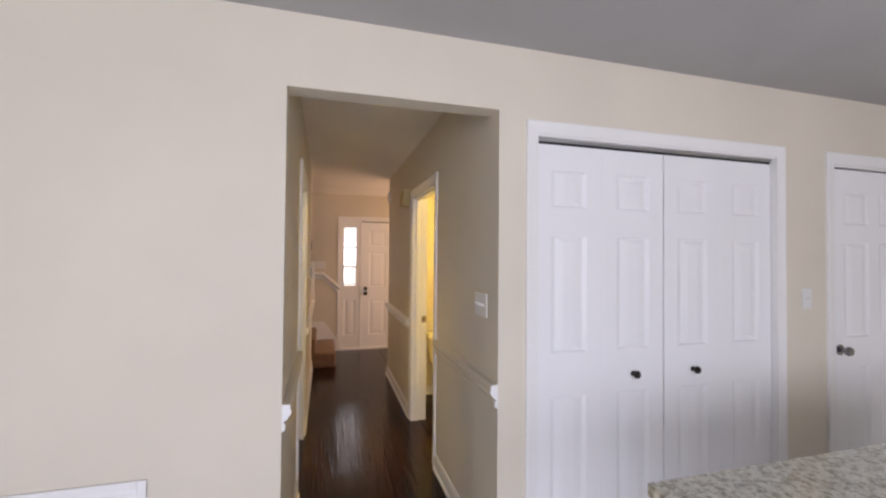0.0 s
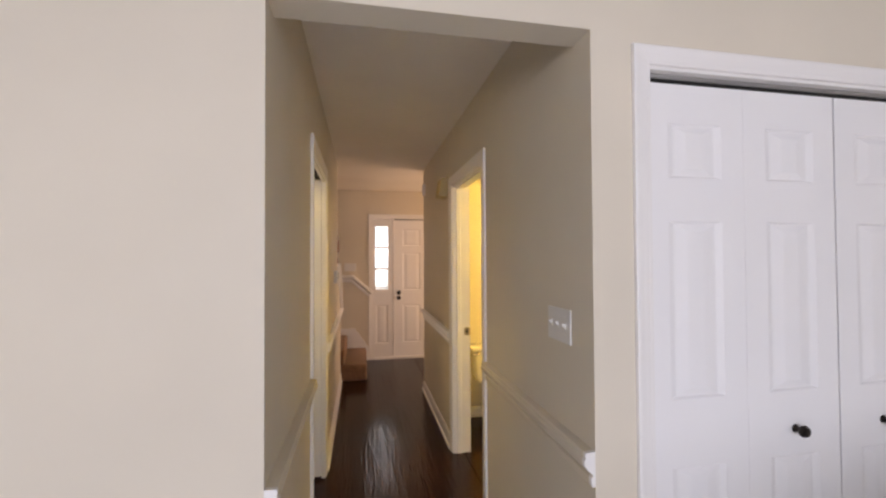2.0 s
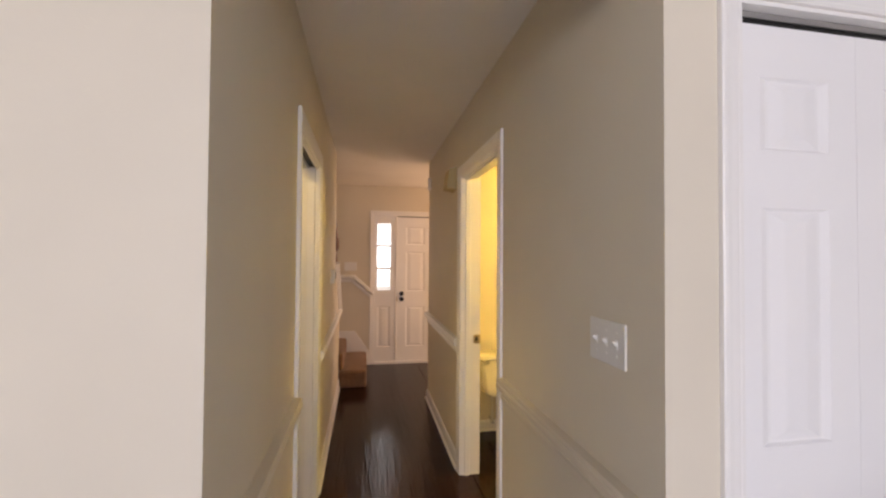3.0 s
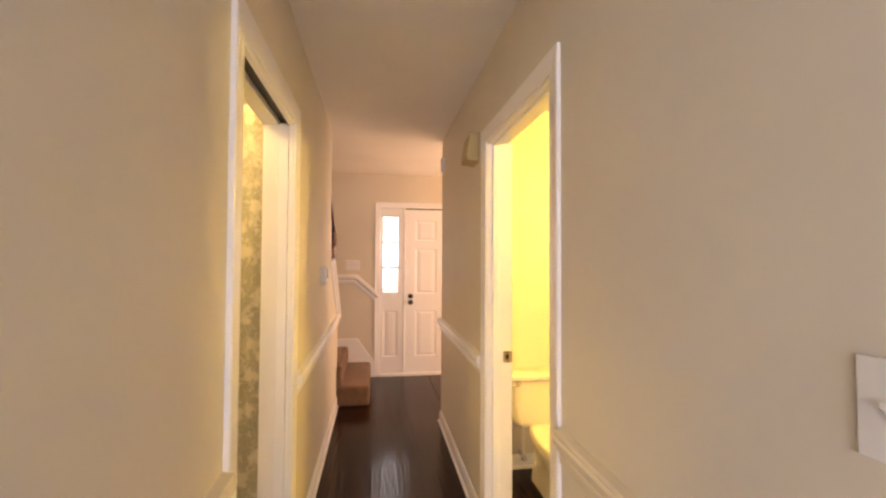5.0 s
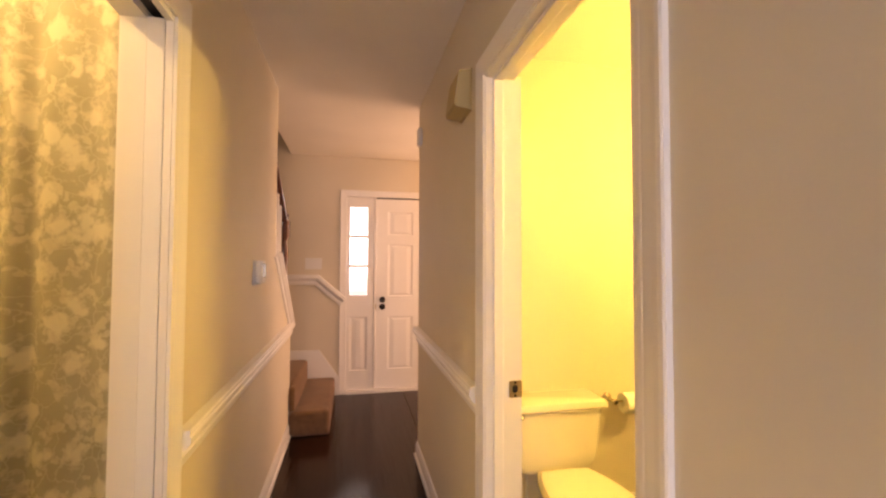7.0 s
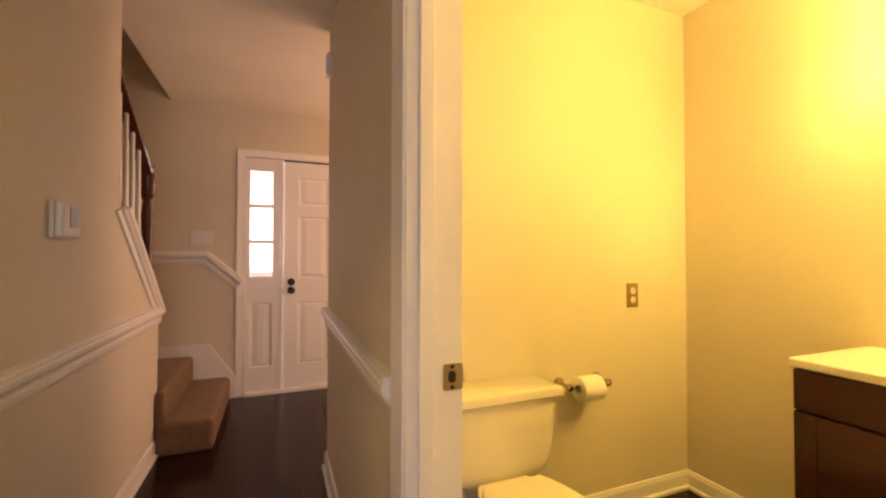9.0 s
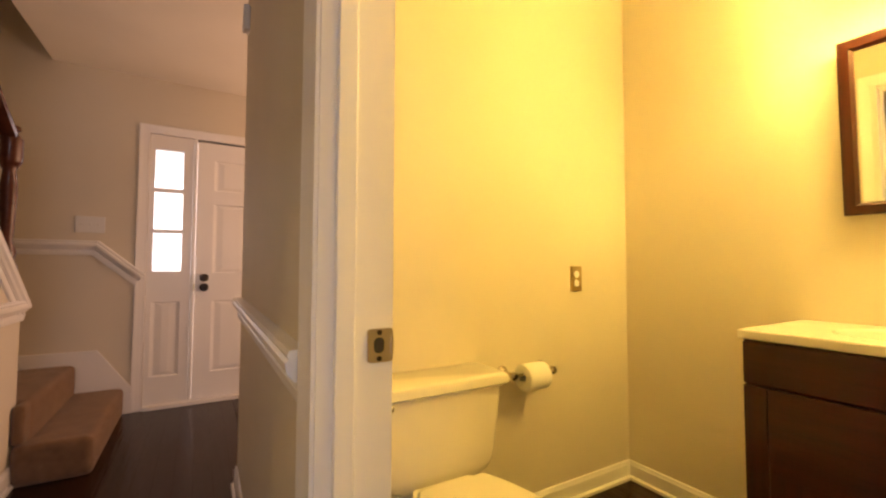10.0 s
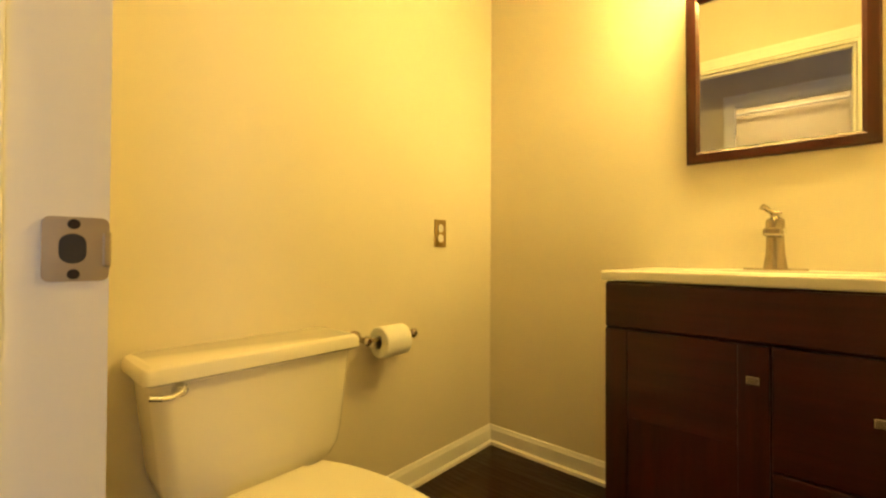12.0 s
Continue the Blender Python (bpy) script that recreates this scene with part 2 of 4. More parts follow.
CASING = [(0, 0), (0.011, 0), (0.0122, 0.010), (0.0115, 0.014), (0.013, 0.020), (0.0158, 0.038), (0.0195, 0.052), (0.020, 0.062), (0.017, 0.066), (0, 0.066)]
CHAIR_RAIL = [(0, 0), (0.010, 0), (0.013, 0.008), (0.014, 0.026), (0.008, 0.032), (0.008, 0.038), (0.020, 0.044), (0.026, 0.054), (0.034, 0.062), (0.036, 0.078), (0.030, 0.084), (0.033, 0.092), (0.030, 0.100), (0, 0.102)]
BASE = [(0, 0), (0.024, 0), (0.024, 0.016), (0.013, 0.022), (0.013, 0.078), (0.010, 0.086), (0.007, 0.098), (0, 0.100)]


def casing(name, plane, axis, a0, a1, top, out, label, width=1.0, thick=0.7):
    """Three mitred legs of trim round a doorway in the wall face at `plane`; axis 'x' or 'y' is the way the wall runs."""
    prof = [(d * thick, h * width) for d, h in CASING]
    def at(s, z):
        return (s, plane, z) if axis == "x" else (plane, s, z)
    o = (0, out, 0) if axis == "x" else (out, 0, 0)
    u = Vector((1, 0, 0)) if axis == "x" else Vector((0, 1, 0))
    root = tagged(thing(name, at((a0 + a1) / 2, 0), label, "door trim"), "", "", "", "structure")
    part("casing_leg", moulding(prof, at(a0, 0), at(a0, top), o, -u, 0, 1), TRIM, root)
    part("casing_leg", moulding(prof, at(a1, 0), at(a1, top), o, u, 0, 1), TRIM, root)
    part("casing_head", moulding(prof, at(a0, top), at(a1, top), o, (0, 0, 1), -1, 1), TRIM, root)
    return root


def add_panel(parent, mat, x0, x1, z0, z1, y, out=-1):
    """A raised panel with sloping margins, its field level with the stiles."""
    rings = []
    for k, q, d in ((-0.001, -0.001, 0.0), (0.0, 0.0, 0.0070), (0.006, 0.022, 0.0008), (0.010, 0.030, 0.0008), (0.030, 0.066, 0.0062), (0.035, 0.072, 0.0066)):
        rings.append([(x0 + q, y + out * d, z0 + k), (x1 - q, y + out * d, z0 + k), (x1 - q, y + out * d, z1 - k), (x0 + q, y + out * d, z1 - k)])
    return part("panel", loft(rings), mat, parent)


def panelled_leaf(name, parent, mat, x0, x1, z0, z1, yf, thick, panels, label=""):
    """A door leaf facing -y at yf: core, stiles and rails joined, and each raised panel."""
    d = 0.0076
    bm = box(x0, x1, yf + d, yf + thick, z0, z1)
    xs = sorted({x0, x1, *[v for q in panels for v in q[:2]]})
    zs = sorted({z0, z1, *[v for q in panels for v in q[2:]]})
    for xa, xb in zip(xs, xs[1:]):
        for za, zb in zip(zs, zs[1:]):
            cx, cz = (xa + xb) / 2, (za + zb) / 2
            if not any(q[0] < cx < q[1] and q[2] < cz < q[3] for q in panels):
                add_box(bm, xa, xb, yf, yf + d, za, zb)
    bmesh.ops.remove_doubles(bm, verts=bm.verts[:], dist=0.0002)
    leaf = part(name, bm, mat, parent, label)
    for q in panels:
        add_panel(leaf, mat, *q, yf + d)
    return leaf


# ---- setting ----
CEIL, WT = 2.43, 0.115
HX = 0.905            # hall's right wall face at the kitchen; the wall runs slightly out of square
FW = 4.975            # front wall face
PX, PY = 2.62, 2.62   # powder room's far walls
WI = 1.020            # the wall's face on the powder room side


def hx(y):
    return HX + 0.0058 * y


# kitchen wall with the hall opening, closet opening and a doorway
for name, row in (("wall_kitchen", (-3.0, -WT, 0, WT, 0, CEIL)), ("wall_kitchen_pier", (WI, 1.098, 0, WT, 0, CEIL)), ("wall_over_closet", (1.098, 2.585, 0, WT, 2.042, CEIL)),
                  ("wall_kitchen_middle", (2.585, 3.04, 0, WT, 0, CEIL)), ("wall_over_door", (3.04, 3.82, 0, WT, 2.033, CEIL)), ("wall_kitchen_end", (3.82, 4.6, 0, WT, 0, CEIL))):
    setting(name, box(*row), WALL, "smooth beige painted kitchen wall", "wall")
setting("wall_header", box(0, HX, 0, 0.108, 2.133, CEIL), WALL, "dropped beige header over the hall opening", "wall")

# hall, left side, with the pocket doorway, full height to the stair
bm = boxes([(-WT, 0, 0.0, 1.06, 0, CEIL), (-WT, 0, 1.06, 1.82, 2.0, CEIL), (-WT, 0, 1.82, 3.35, 0, CEIL)])
setting("wall_hall_left", bm, WALL, "beige painted hall wall with a pocket doorway", "wall")
setting("wall_knee", prism([(3.35, 0), (4.06, 0), (4.06, 0.80), (3.35, 1.376)], "x", -WT, 0), WALL, "sloping beige knee wall beside the stair", "wall")
# hall, right side, with the powder room doorway
bm = bmesh.new()
for y0, y1, z0, z1 in ((0.0, 1.158, 0, CEIL), (1.158, 1.960, 2.0, CEIL), (1.960, 3.477, 0, CEIL)):
    part_bm = prism([(hx(y0), y0), (WI, y0), (WI, y1), (hx(y1), y1)], "z", z0, z1)
    me = bpy.data.meshes.new("tmp")
    part_bm.to_mesh(me)
    part_bm.free()
    bm.from_mesh(me)
    bpy.data.meshes.remove(me)
setting("wall_hall_right", bm, WALL, "beige painted hall wall with the powder room doorway", "wall")
# foyer
# the opening at x 1.84 to 2.88 is unseen, cut for the hall fill
bm = boxes([(-1.05, 0.413, FW, FW + 0.16, 0, 5.0), (0.413, 1.66, FW, FW + 0.16, 2.045, 5.0), (1.66, 1.84, FW, FW + 0.16, 0, 5.0),
            (2.88, 4.1, FW, FW + 0.16, 0, 5.0), (1.84, 2.88, FW, FW + 0.16, 0, 0.75), (1.84, 2.88, FW, FW + 0.16, 1.95, 5.0)])
setting("wall_front", bm, WALL, "beige painted front wall round the entry door", "wall")
setting("wall_foyer_back", box(WI, 4.0, 3.362, 3.477, 0, CEIL), WALL, "beige painted wall behind the foyer", "wall")
# unseen end wall, placed to hold the foyer's added fill light
bm = boxes([(3.0, 3.1, 3.477, 3.57, 0, CEIL), (3.0, 3.1, 4.67, FW, 0, CEIL), (3.0, 3.1, 3.57, 4.67, 0, 0.70), (3.0, 3.1, 3.57, 4.67, 1.90, CEIL)])
setting("wall_foyer_right", bm, WALL, "unseen beige foyer end wall with an opening for the fill light", "wall")
# stairwell
setting("wall_stairwell", box(-1.165, -1.05, 2.06, FW + 0.16, 0, 5.0), WALL, "beige painted stairwell wall", "wall")
setting("wall_stairwell_end", box(-1.05, -WT, 2.06, 2.16, 0, 5.0), WALL, "beige painted wall at the stair's end", "wall")
setting("wall_stairwell_upper", boxes([(-0.14, -0.04, 2.06, FW, 2.74, 5.0)]), WALL, "beige painted upper stairwell wall", "wall")
setting("ceiling_stairwell", box(-1.165, -0.04, 2.06, FW + 0.16, 5.0, 5.1), CEILING, "painted ceiling over the stairwell", "ceiling")
# powder room
setting("wall_powder_back", box(WI, PX, PY, PY + WT, 0, CEIL), WALL, "beige powder room wall behind the toilet", "wall")
setting("wall_powder_vanity", box(PX, PX + WT, 0.95, PY + WT, 0, CEIL), WALL, "beige powder room wall behind the vanity", "wall")
setting("wall_powder_near", box(WI, PX, 0.85, 0.95, 0, CEIL), WALL, "beige powder room side wall", "wall")
# linen room behind the pocket doorway
setting("wall_linen_far", box(-1.165, -1.05, 0.5, 2.06, 0, CEIL), WALL, "beige painted linen room wall", "wall")
setting("wall_linen_near", box(-1.05, -WT, 0.5, 0.6, 0, CEIL), WALL, "beige painted linen room side wall", "wall")
# unseen shell that closes the house, added to keep outside light from leaking in
setting("wall_light_stop_right", box(4.0, 4.1, WT, 3.362, 0, 2.7), WALL, "plain unseen wall added to stop light leaks", "wall")
setting("wall_light_stop_left", box(-1.165, -1.05, WT, 0.5, 0, 2.7), WALL, "plain unseen wall added to stop light leaks", "wall")
setting("wall_closet_side", box(2.62, 2.735, WT, 0.95, 0, CEIL), WALL, "plain unseen closet side wall added to stop light leaks", "wall")
setting("ceiling_upper_deck", boxes([(-WT, 4.1, WT, 3.35, 2.74, 2.84), (-1.165, -WT, WT, 2.06, 2.74, 2.84), (-0.04, 4.1, 3.35, FW, 2.74, 2.84)]), CEILING, "plain unseen deck over the lower storey added to stop light leaks", "ceiling")
# kitchen shell behind the walker
setting("wall_kitchen_left", box(-3.1, -3.0, -4.6, WT, 0, CEIL), WALL, "beige painted kitchen side wall", "wall")
setting("wall_kitchen_right", box(4.6, 4.7, -4.6, WT, 0, CEIL), WALL, "beige painted kitchen side wall", "wall")
bm = boxes([(-3.1, -2.17, -4.6, -4.48, 0, CEIL), (2.47, 4.7, -4.6, -4.48, 0, CEIL), (-2.17, 2.47, -4.6, -4.48, 0, 0.2), (-2.17, 2.47, -4.6, -4.48, 2.28, CEIL)])
setting("wall_kitchen_back", bm, WALL, "beige painted kitchen wall with a wide window opening", "wall")

setting("ceiling_kitchen", box(-3.1, 4.7, -4.6, 0, CEIL, CEIL + 0.2), KITCHEN_CEILING, "textured kitchen ceiling, paint darkened in place of dimmer light", "ceiling")
setting("ceiling_hall", boxes([(-WT, WI, 0, 3.35, CEIL, CEIL + 0.3), (-0.14, 4.1, 3.35, FW, CEIL, CEIL + 0.3)]), CEILING, "off-white painted hall and foyer ceiling", "ceiling")
setting("ceiling_powder", box(WI, PX + WT, 0.85, PY + WT, CEIL, CEIL + 0.2), CEILING, "off-white powder room ceiling", "ceiling")
setting("ceiling_linen", box(-1.165, -WT, 0.5, 2.06, CEIL, CEIL + 0.2), CEILING, "off-white linen room ceiling", "ceiling")

floor_sub = setting("floor", boxes([(-1.165, 4.1, 0.0, FW + 0.2, -0.1, -0.010)]), FLOOR_WOOD, "dark glossy hardwood plank floor", "floor")
KTILE = painted("pale_kitchen_vinyl", (0.70, 0.70, 0.72), 0.35, 60, 0.0003, 0.05)
setting("floor_kitchen", box(-3.1, 4.7, -4.6, 0.0, -0.1, 0), KTILE, "pale smooth kitchen floor", "floor")
m, n, l, p = material("bright_haze", (0.8, 0.8, 0.8), 1.0)
p.inputs["Emission Color"].default_value, p.inputs["Emission Strength"].default_value = (0.93, 0.96, 1.0, 1), 0.9
setting("backdrop", box(-120, 120, 80, 80.5, -0.3, 90), m, "bright hazy sky and distance outside", "backdrop")
# glare through the sidelight is put into the ground's pale colour
m, n, l, p = material("glare_pale_ground", (0.4, 0.4, 0.38), 0.9)
l.new(ramp(n, l, noise_node(n, l, coords(n, l), 3, 6), [(0.3, (0.34, 0.34, 0.32)), (0.7, (0.44, 0.44, 0.42))]), p.inputs["Base Color"])
setting("ground", box(-400, 400, -400, 400, -0.45, -0.25), m, "ground outside the house, paled in place of glare", "ground")

# trim round the doorways
casing("trim_pocket_door", 0.0, "y", 1.056, 1.7836, 1.985, 1, "white moulded casing round the pocket doorway", 1.2, 0.8)
casing("trim_powder_door", hx(1.75), "y", 1.156, 1.950, 1.994, -1, "white moulded casing round the powder room doorway", 1.04, 0.85)
casing("trim_powder_inside", WI, "y", 1.164, 1.962, 2.0, 1, "white moulded casing inside the powder room")
casing("trim_closet", 0.0, "x", 1.098, 2.585, 2.042, -1, "white moulded casing round the bifold closet", 0.88)
casing("trim_kitchen_door", 0.0, "x", 3.04, 3.82, 2.033, -1, "white moulded casing round the kitchen's panel door")
casing("trim_front_door", FW, "x", 0.413, 1.66, 2.020, -1, "white moulded casing round the entry door")

# jamb linings
jamb = tagged(thing("jamb_powder", (HX, 1.545, 0), "white painted door jamb with stops", "door jamb"), "", "", "", "structure")
part("jamb_side", box(hx(2) - 0.004, WI + 0.026, 1.945, 1.9595, 0, 2.0), TRIM, jamb)
part("jamb_side", box(hx(1.1) - 0.001, WI - 0.002, 1.152, 1.170, 0, 2.0), TRIM, jamb)
part("jamb_head", box(hx(1.5), WI - 0.002, 1.170, 1.945, 1.985, 1.9995), TRIM, jamb)
part("door_stop", box(HX + 0.035, HX + 0.070, 1.933, 1.945, 0, 1.985, r=0.003), TRIM, jamb)
part("door_stop", box(HX + 0.035, HX + 0.070, 1.173, 1.185, 0, 1.985, r=0.003), TRIM, jamb)
part("door_stop", box(HX + 0.035, HX + 0.070, 1.185, 1.933, 1.973, 1.985, r=0.003), TRIM, jamb)

jamb = tagged(thing("jamb_pocket", (0, 1.44, 0), "white split jamb with a dark pocket door track", "door jamb"), "", "", "", "structure")
for x0, x1 in ((-0.020, -0.001), (-WT - 0.012, -0.064)):
    part("jamb_side", box(x0, x1, 1.783, 1.82, 0, 2.0), TRIM, jamb)
    part("jamb_side", box(x0, x1, 1.06, 1.078, 0, 2.0), TRIM, jamb)
    part("jamb_head", box(x0, x1, 1.078, 1.783, 1.972, 2.0), TRIM, jamb)
part("track", box(-0.063, -0.021, 1.062, 1.815, 1.994, 2.0), NEAR_BLACK, jamb, "dark metal door track")
pocket = thing("pocket_door", (-0.042, 1.9, 0), "white pocket door slid into the wall", "door")
part("leaf", box(-0.0638, -0.0225, 1.7834, 1.818, 0.012, 1.978), DOOR_PAINT, pocket)

# chair rails and skirtings
RZ = 0.770
rail = tagged(thing("trim_chair_rail_left", (0, 3.0, RZ), "glossy white moulded chair rail along the hall", "chair rail"), "", "", "", "structure")
part("rail", moulding(CHAIR_RAIL, (0, 0.014, RZ + 0.01), (0, 0.972, RZ + 0.01), (1, 0, 0), (0, 0, 1)), WALL, rail, "rail painted in the wall colour")
part("rail_end", moulding(CHAIR_RAIL, (0, 0.0, RZ + 0.01), (0, 0.0138, RZ + 0.01), (1, 0, 0), (0, 0, 1)), TRIM, rail)
part("rail", moulding(CHAIR_RAIL, (0, 1.868, RZ), (0, 4.06, RZ), (1, 0, 0), (0, 0, 1), d1=0.6), TRIM, rail)
slope = (Vector((0, 3.35, 1.376)) - Vector((0, 4.06, 0.80))).normalized()
part("rail", moulding(CHAIR_RAIL, (0, 4.03, 0.775), (0, 3.30, 1.367), (1, 0, 0), (0, slope.z, -slope.y), 0.3, -0.7), TRIM, rail)
RR = RZ + 0.020
rail = tagged(thing("trim_chair_rail_right", (HX, 1.8, RR), "glossy white moulded chair rail along the hall", "chair rail"), "", "", "", "structure")
part("rail", moulding(CHAIR_RAIL, (hx(0.014), 0.014, RR), (hx(1.072), 1.072, RR), (-1, 0, 0), (0, 0, 1)), WALL, rail, "rail painted in the wall colour")
part("rail_end", moulding(CHAIR_RAIL, (HX, 0.0, RR), (HX, 0.0138, RR), (-1, 0, 0), (0, 0, 1)), TRIM, rail)
part("rail", moulding(CHAIR_RAIL, (hx(2.03), 2.03, RR), (hx(3.477), 3.477, RR), (-1, 0, 0), (0, 0, 1), d1=1.0), TRIM, rail)
part("rail", moulding(CHAIR_RAIL, (hx(3.477), 3.477, RR), (3.0, 3.477, RR), (0, 1, 0), (0, 0, 1), d0=-1.0), TRIM, rail)
rail = tagged(thing("trim_chair_rail_front", (0, FW, 1.1), "white moulded chair rail stepping down beside the entry", "chair rail"), "", "", "", "structure")
WR = 1.112
part("rail", moulding(CHAIR_RAIL, (-1.05, FW, WR), (0.104, FW, WR), (0, -1, 0), (0, 0, 1), 0, 0.36), TRIM, rail)
part("rail", moulding(CHAIR_RAIL, (0.104, FW, WR), (0.346, FW, WR - 0.211), (0, -1, 0), (0.211, 0, 0.242), -0.36, 0), TRIM, rail)

base = tagged(thing("baseboard", (0, 2.5, 0), "white moulded baseboard along the walls", "baseboard"), "", "", "", "structure")
for p0, p1, out, e0, e1 in (((0, 0.0, 0), (0, 0.972, 0), (1, 0, 0), 0, 0), ((0, 1.868, 0), (0, 4.06, 0), (1, 0, 0), 0, 0),
                            ((HX, 0.0, 0), (hx(1.072), 1.072, 0), (-1, 0, 0), 0, 0), ((hx(2.03), 2.03, 0), (hx(3.477), 3.477, 0), (-1, 0, 0), 0, 1),
                            ((hx(3.477), 3.477, 0), (3.0, 3.477, 0), (0, 1, 0), -1, 0), ((1.73, FW, 0), (3.0, FW, 0), (0, -1, 0), 0, 0),
                            ((WI, PY, 0), (PX, PY, 0), (0, -1, 0), 0, -1), ((PX, PY, 0), (PX, 1.90, 0), (-1, 0, 0), 1, 0),
                            ((WI, 2.011, 0), (WI, PY, 0), (1, 0, 0), 0, 0), ((-3.0, 0, 0), (0, 0, 0), (0, -1, 0), 0, 0),
                            ((2.645, 0, 0), (2.97, 0, 0), (0, -1, 0), 0, 0)):
    low = 0.88 if p0[0] > HX and p0[1] > 1.0 and p0[1] <= PY and p1[1] <= PY else 1.0
    part("board", moulding([(d, h * low) for d, h in BASE], p0, p1, out, (0, 0, 1), d0=e0, d1=e1), TRIM, base)

# ---- entry door and sidelight ----
door = tagged(thing("door_1", (1.18, FW, 0), "white six-panel entry door, closed, in a white frame", "door"), "", "", "", "structure")
part("frame_post", box(0.692, 0.716, FW - 0.004, FW + 0.12, 0.03, 2.02, r=0.004), TRIM, door)
part("frame_post", box(1.632, 1.659, FW - 0.004, FW + 0.12, 0.03, 2.02, r=0.004), TRIM, door)
part("frame_head", box(0.415, 1.659, FW - 0.004, FW + 0.12, 2.02, 2.044), TRIM, door)
part("threshold", box(0.415, 1.659, FW - 0.03, FW + 0.14, -0.009, 0.028, r=0.004), TRIM, door)
D0, D1 = 0.719, 1.629
cols = ((D0 + 0.115, D0 + 0.385), (D1 - 0.385, D1 - 0.115))
leaf = panelled_leaf("leaf", door, DOOR_PAINT, D0, D1, 0.032, 2.006, FW + 0.012, 0.044,
                     [(a, b, z0, z1) for a, b in cols for z0, z1 in ((0.23, 0.77), (0.985, 1.525), (1.63, 1.87))])
part("weatherstrip", box(0.70, 1.64, FW + 0.02, FW + 0.05, 2.007, 2.019), RUBBER, door, "black rubber weatherstrip")
for z in (0.951, 0.877):
    part("lock", lathe([(0.031, 0), (0.031, 0.006), (0.026, 0.011), (0.013, 0.014), (0.013, 0.026), (0.024, 0.032), (0.027, 0.045), (0.020, 0.055), (0.004, 0.058)],
                       (0.783, FW + 0.012, z), (0, -1, 0)), BRONZE, door, "dark bronze knob", True)
part("strike", box(0.709, 0.718, FW - 0.006, FW + 0.02, 0.85, 0.905), BRASS, door, "brass strike plate")

side = tagged(thing("window_1", (0.54, FW, 0), "white sidelight window with three bright panes", "window"), "", "", "", "structure")
y0, y1 = FW + 0.006, FW + 0.046
GL0, GL1, GZ0, GZ1 = 0.447, 0.628, 1.0, 1.912
bm = boxes([(0.415, GL0, y0, y1, 0.03, 2.018), (GL1, 0.690, y0, y1, 0.03, 2.018), (GL0, GL1, y0, y1, GZ1, 2.018), (GL0, GL1, y0, y1, 0.775, GZ0),
            (GL0, GL1, y0, y1, 0.03, 0.23), (GL0, GL1, y0 + 0.012, y1, 0.23, 0.775)])
part("window_frame", bm, TRIM, side)
add_panel(side, TRIM, GL0, GL1, 0.23, 0.775, y0 + 0.012)
for z in (1.299, 1.607):
    part("muntin", box(GL0, GL1, y0 + 0.004, y1 + 0.010, z - 0.015, z + 0.015, r=0.003), TRIM, side)
for a, b in ((GZ0, 1.284), (1.314, 1.592), (1.622, GZ1)):
    ob = part("pane", box(GL0 + 0.0005, GL1 - 0.0005, y0 + 0.018, y0 + 0.023, a + 0.0005, b - 0.0005), GLASS, side)
    ob.visible_shadow = False

# ---- stair ----
stair = thing("staircase", (-0.4, 4.4, 0), "carpeted stair with a low landing and painted stringers", "staircase")
part("step", box(0.002, 0.312, 3.975, FW - 0.02, -0.009, 0.188, r=0.034, seg=4), CARPET, stair, "beige carpeted bottom step", True)
part("nosing", box(0.001, 0.050, 3.985, 4.10, 0.186, 0.374, r=0.022, seg=4), CARPET, stair, "carpet wrapped round the landing's end", True)
part("step", box(-1.045, 0.052, 4.064, FW - 0.02, -0.009, 0.378, r=0.040, seg=4), CARPET, stair, "beige carpeted landing", True)
for k in range(7):
    part("step", box(-1.045, -WT - 0.004, 4.06 - 0.25 * (k + 1) - 0.02, 4.06 - 0.25 * k, 0.19 * k + 0.19, 0.378 + 0.19 * (k + 1), r=0.018), CARPET, stair, "", True)
part("skirt_board", prism([(-1.045, 0.0), (0.350, 0.0), (0.350, 0.178), (0.155, 0.456), (-1.045, 0.462)], "y", FW - 0.018, FW - 0.001), TRIM, stair, "white painted skirt board")

rail = thing("stair_railing", (-0.06, 3.7, 0.8), "red-brown handrail on white balusters over the knee wall", "railing")
sl = 0.576 / 0.71
part("cap", moulding([(-0.012, 0), (0.012, 0.0), (0.016, 0.008), (0.012, 0.018), (-WT - 0.012, 0.018), (-WT - 0.012, 0)], (0, 4.075, 0.788), (0, 3.352, 1.3747), (1, 0, 0), (0, slope.z, -slope.y)), TRIM, rail)
for k in range(5):
    y = 3.43 + 0.105 * k
    zb, zt = 0.80 + (4.06 - y) * sl + 0.018, 1.665 + (4.0 - y) * 0.66
    part("baluster", lathe([(0.016, zb), (0.016, zb + 0.12), (0.011, zb + 0.15), (0.017, zb + 0.22), (0.014, zb + 0.4), (0.011, zt - 0.10), (0.011, zt)], (-0.058, y, 0), seg=12), TRIM, rail, "", True)
part("handrail", moulding([(-0.030, 0), (0.030, 0), (0.034, 0.02), (0.026, 0.042), (0.012, 0.052), (-0.012, 0.052), (-0.026, 0.042), (-0.034, 0.02)],
                          (-0.058, 4.0, 1.655), (-0.058, 3.352, 1.655 + 0.648 * 0.66), (1, 0, 0), (0, 0.55, 0.83)), RAIL_WOOD, rail, "red-brown wooden handrail")
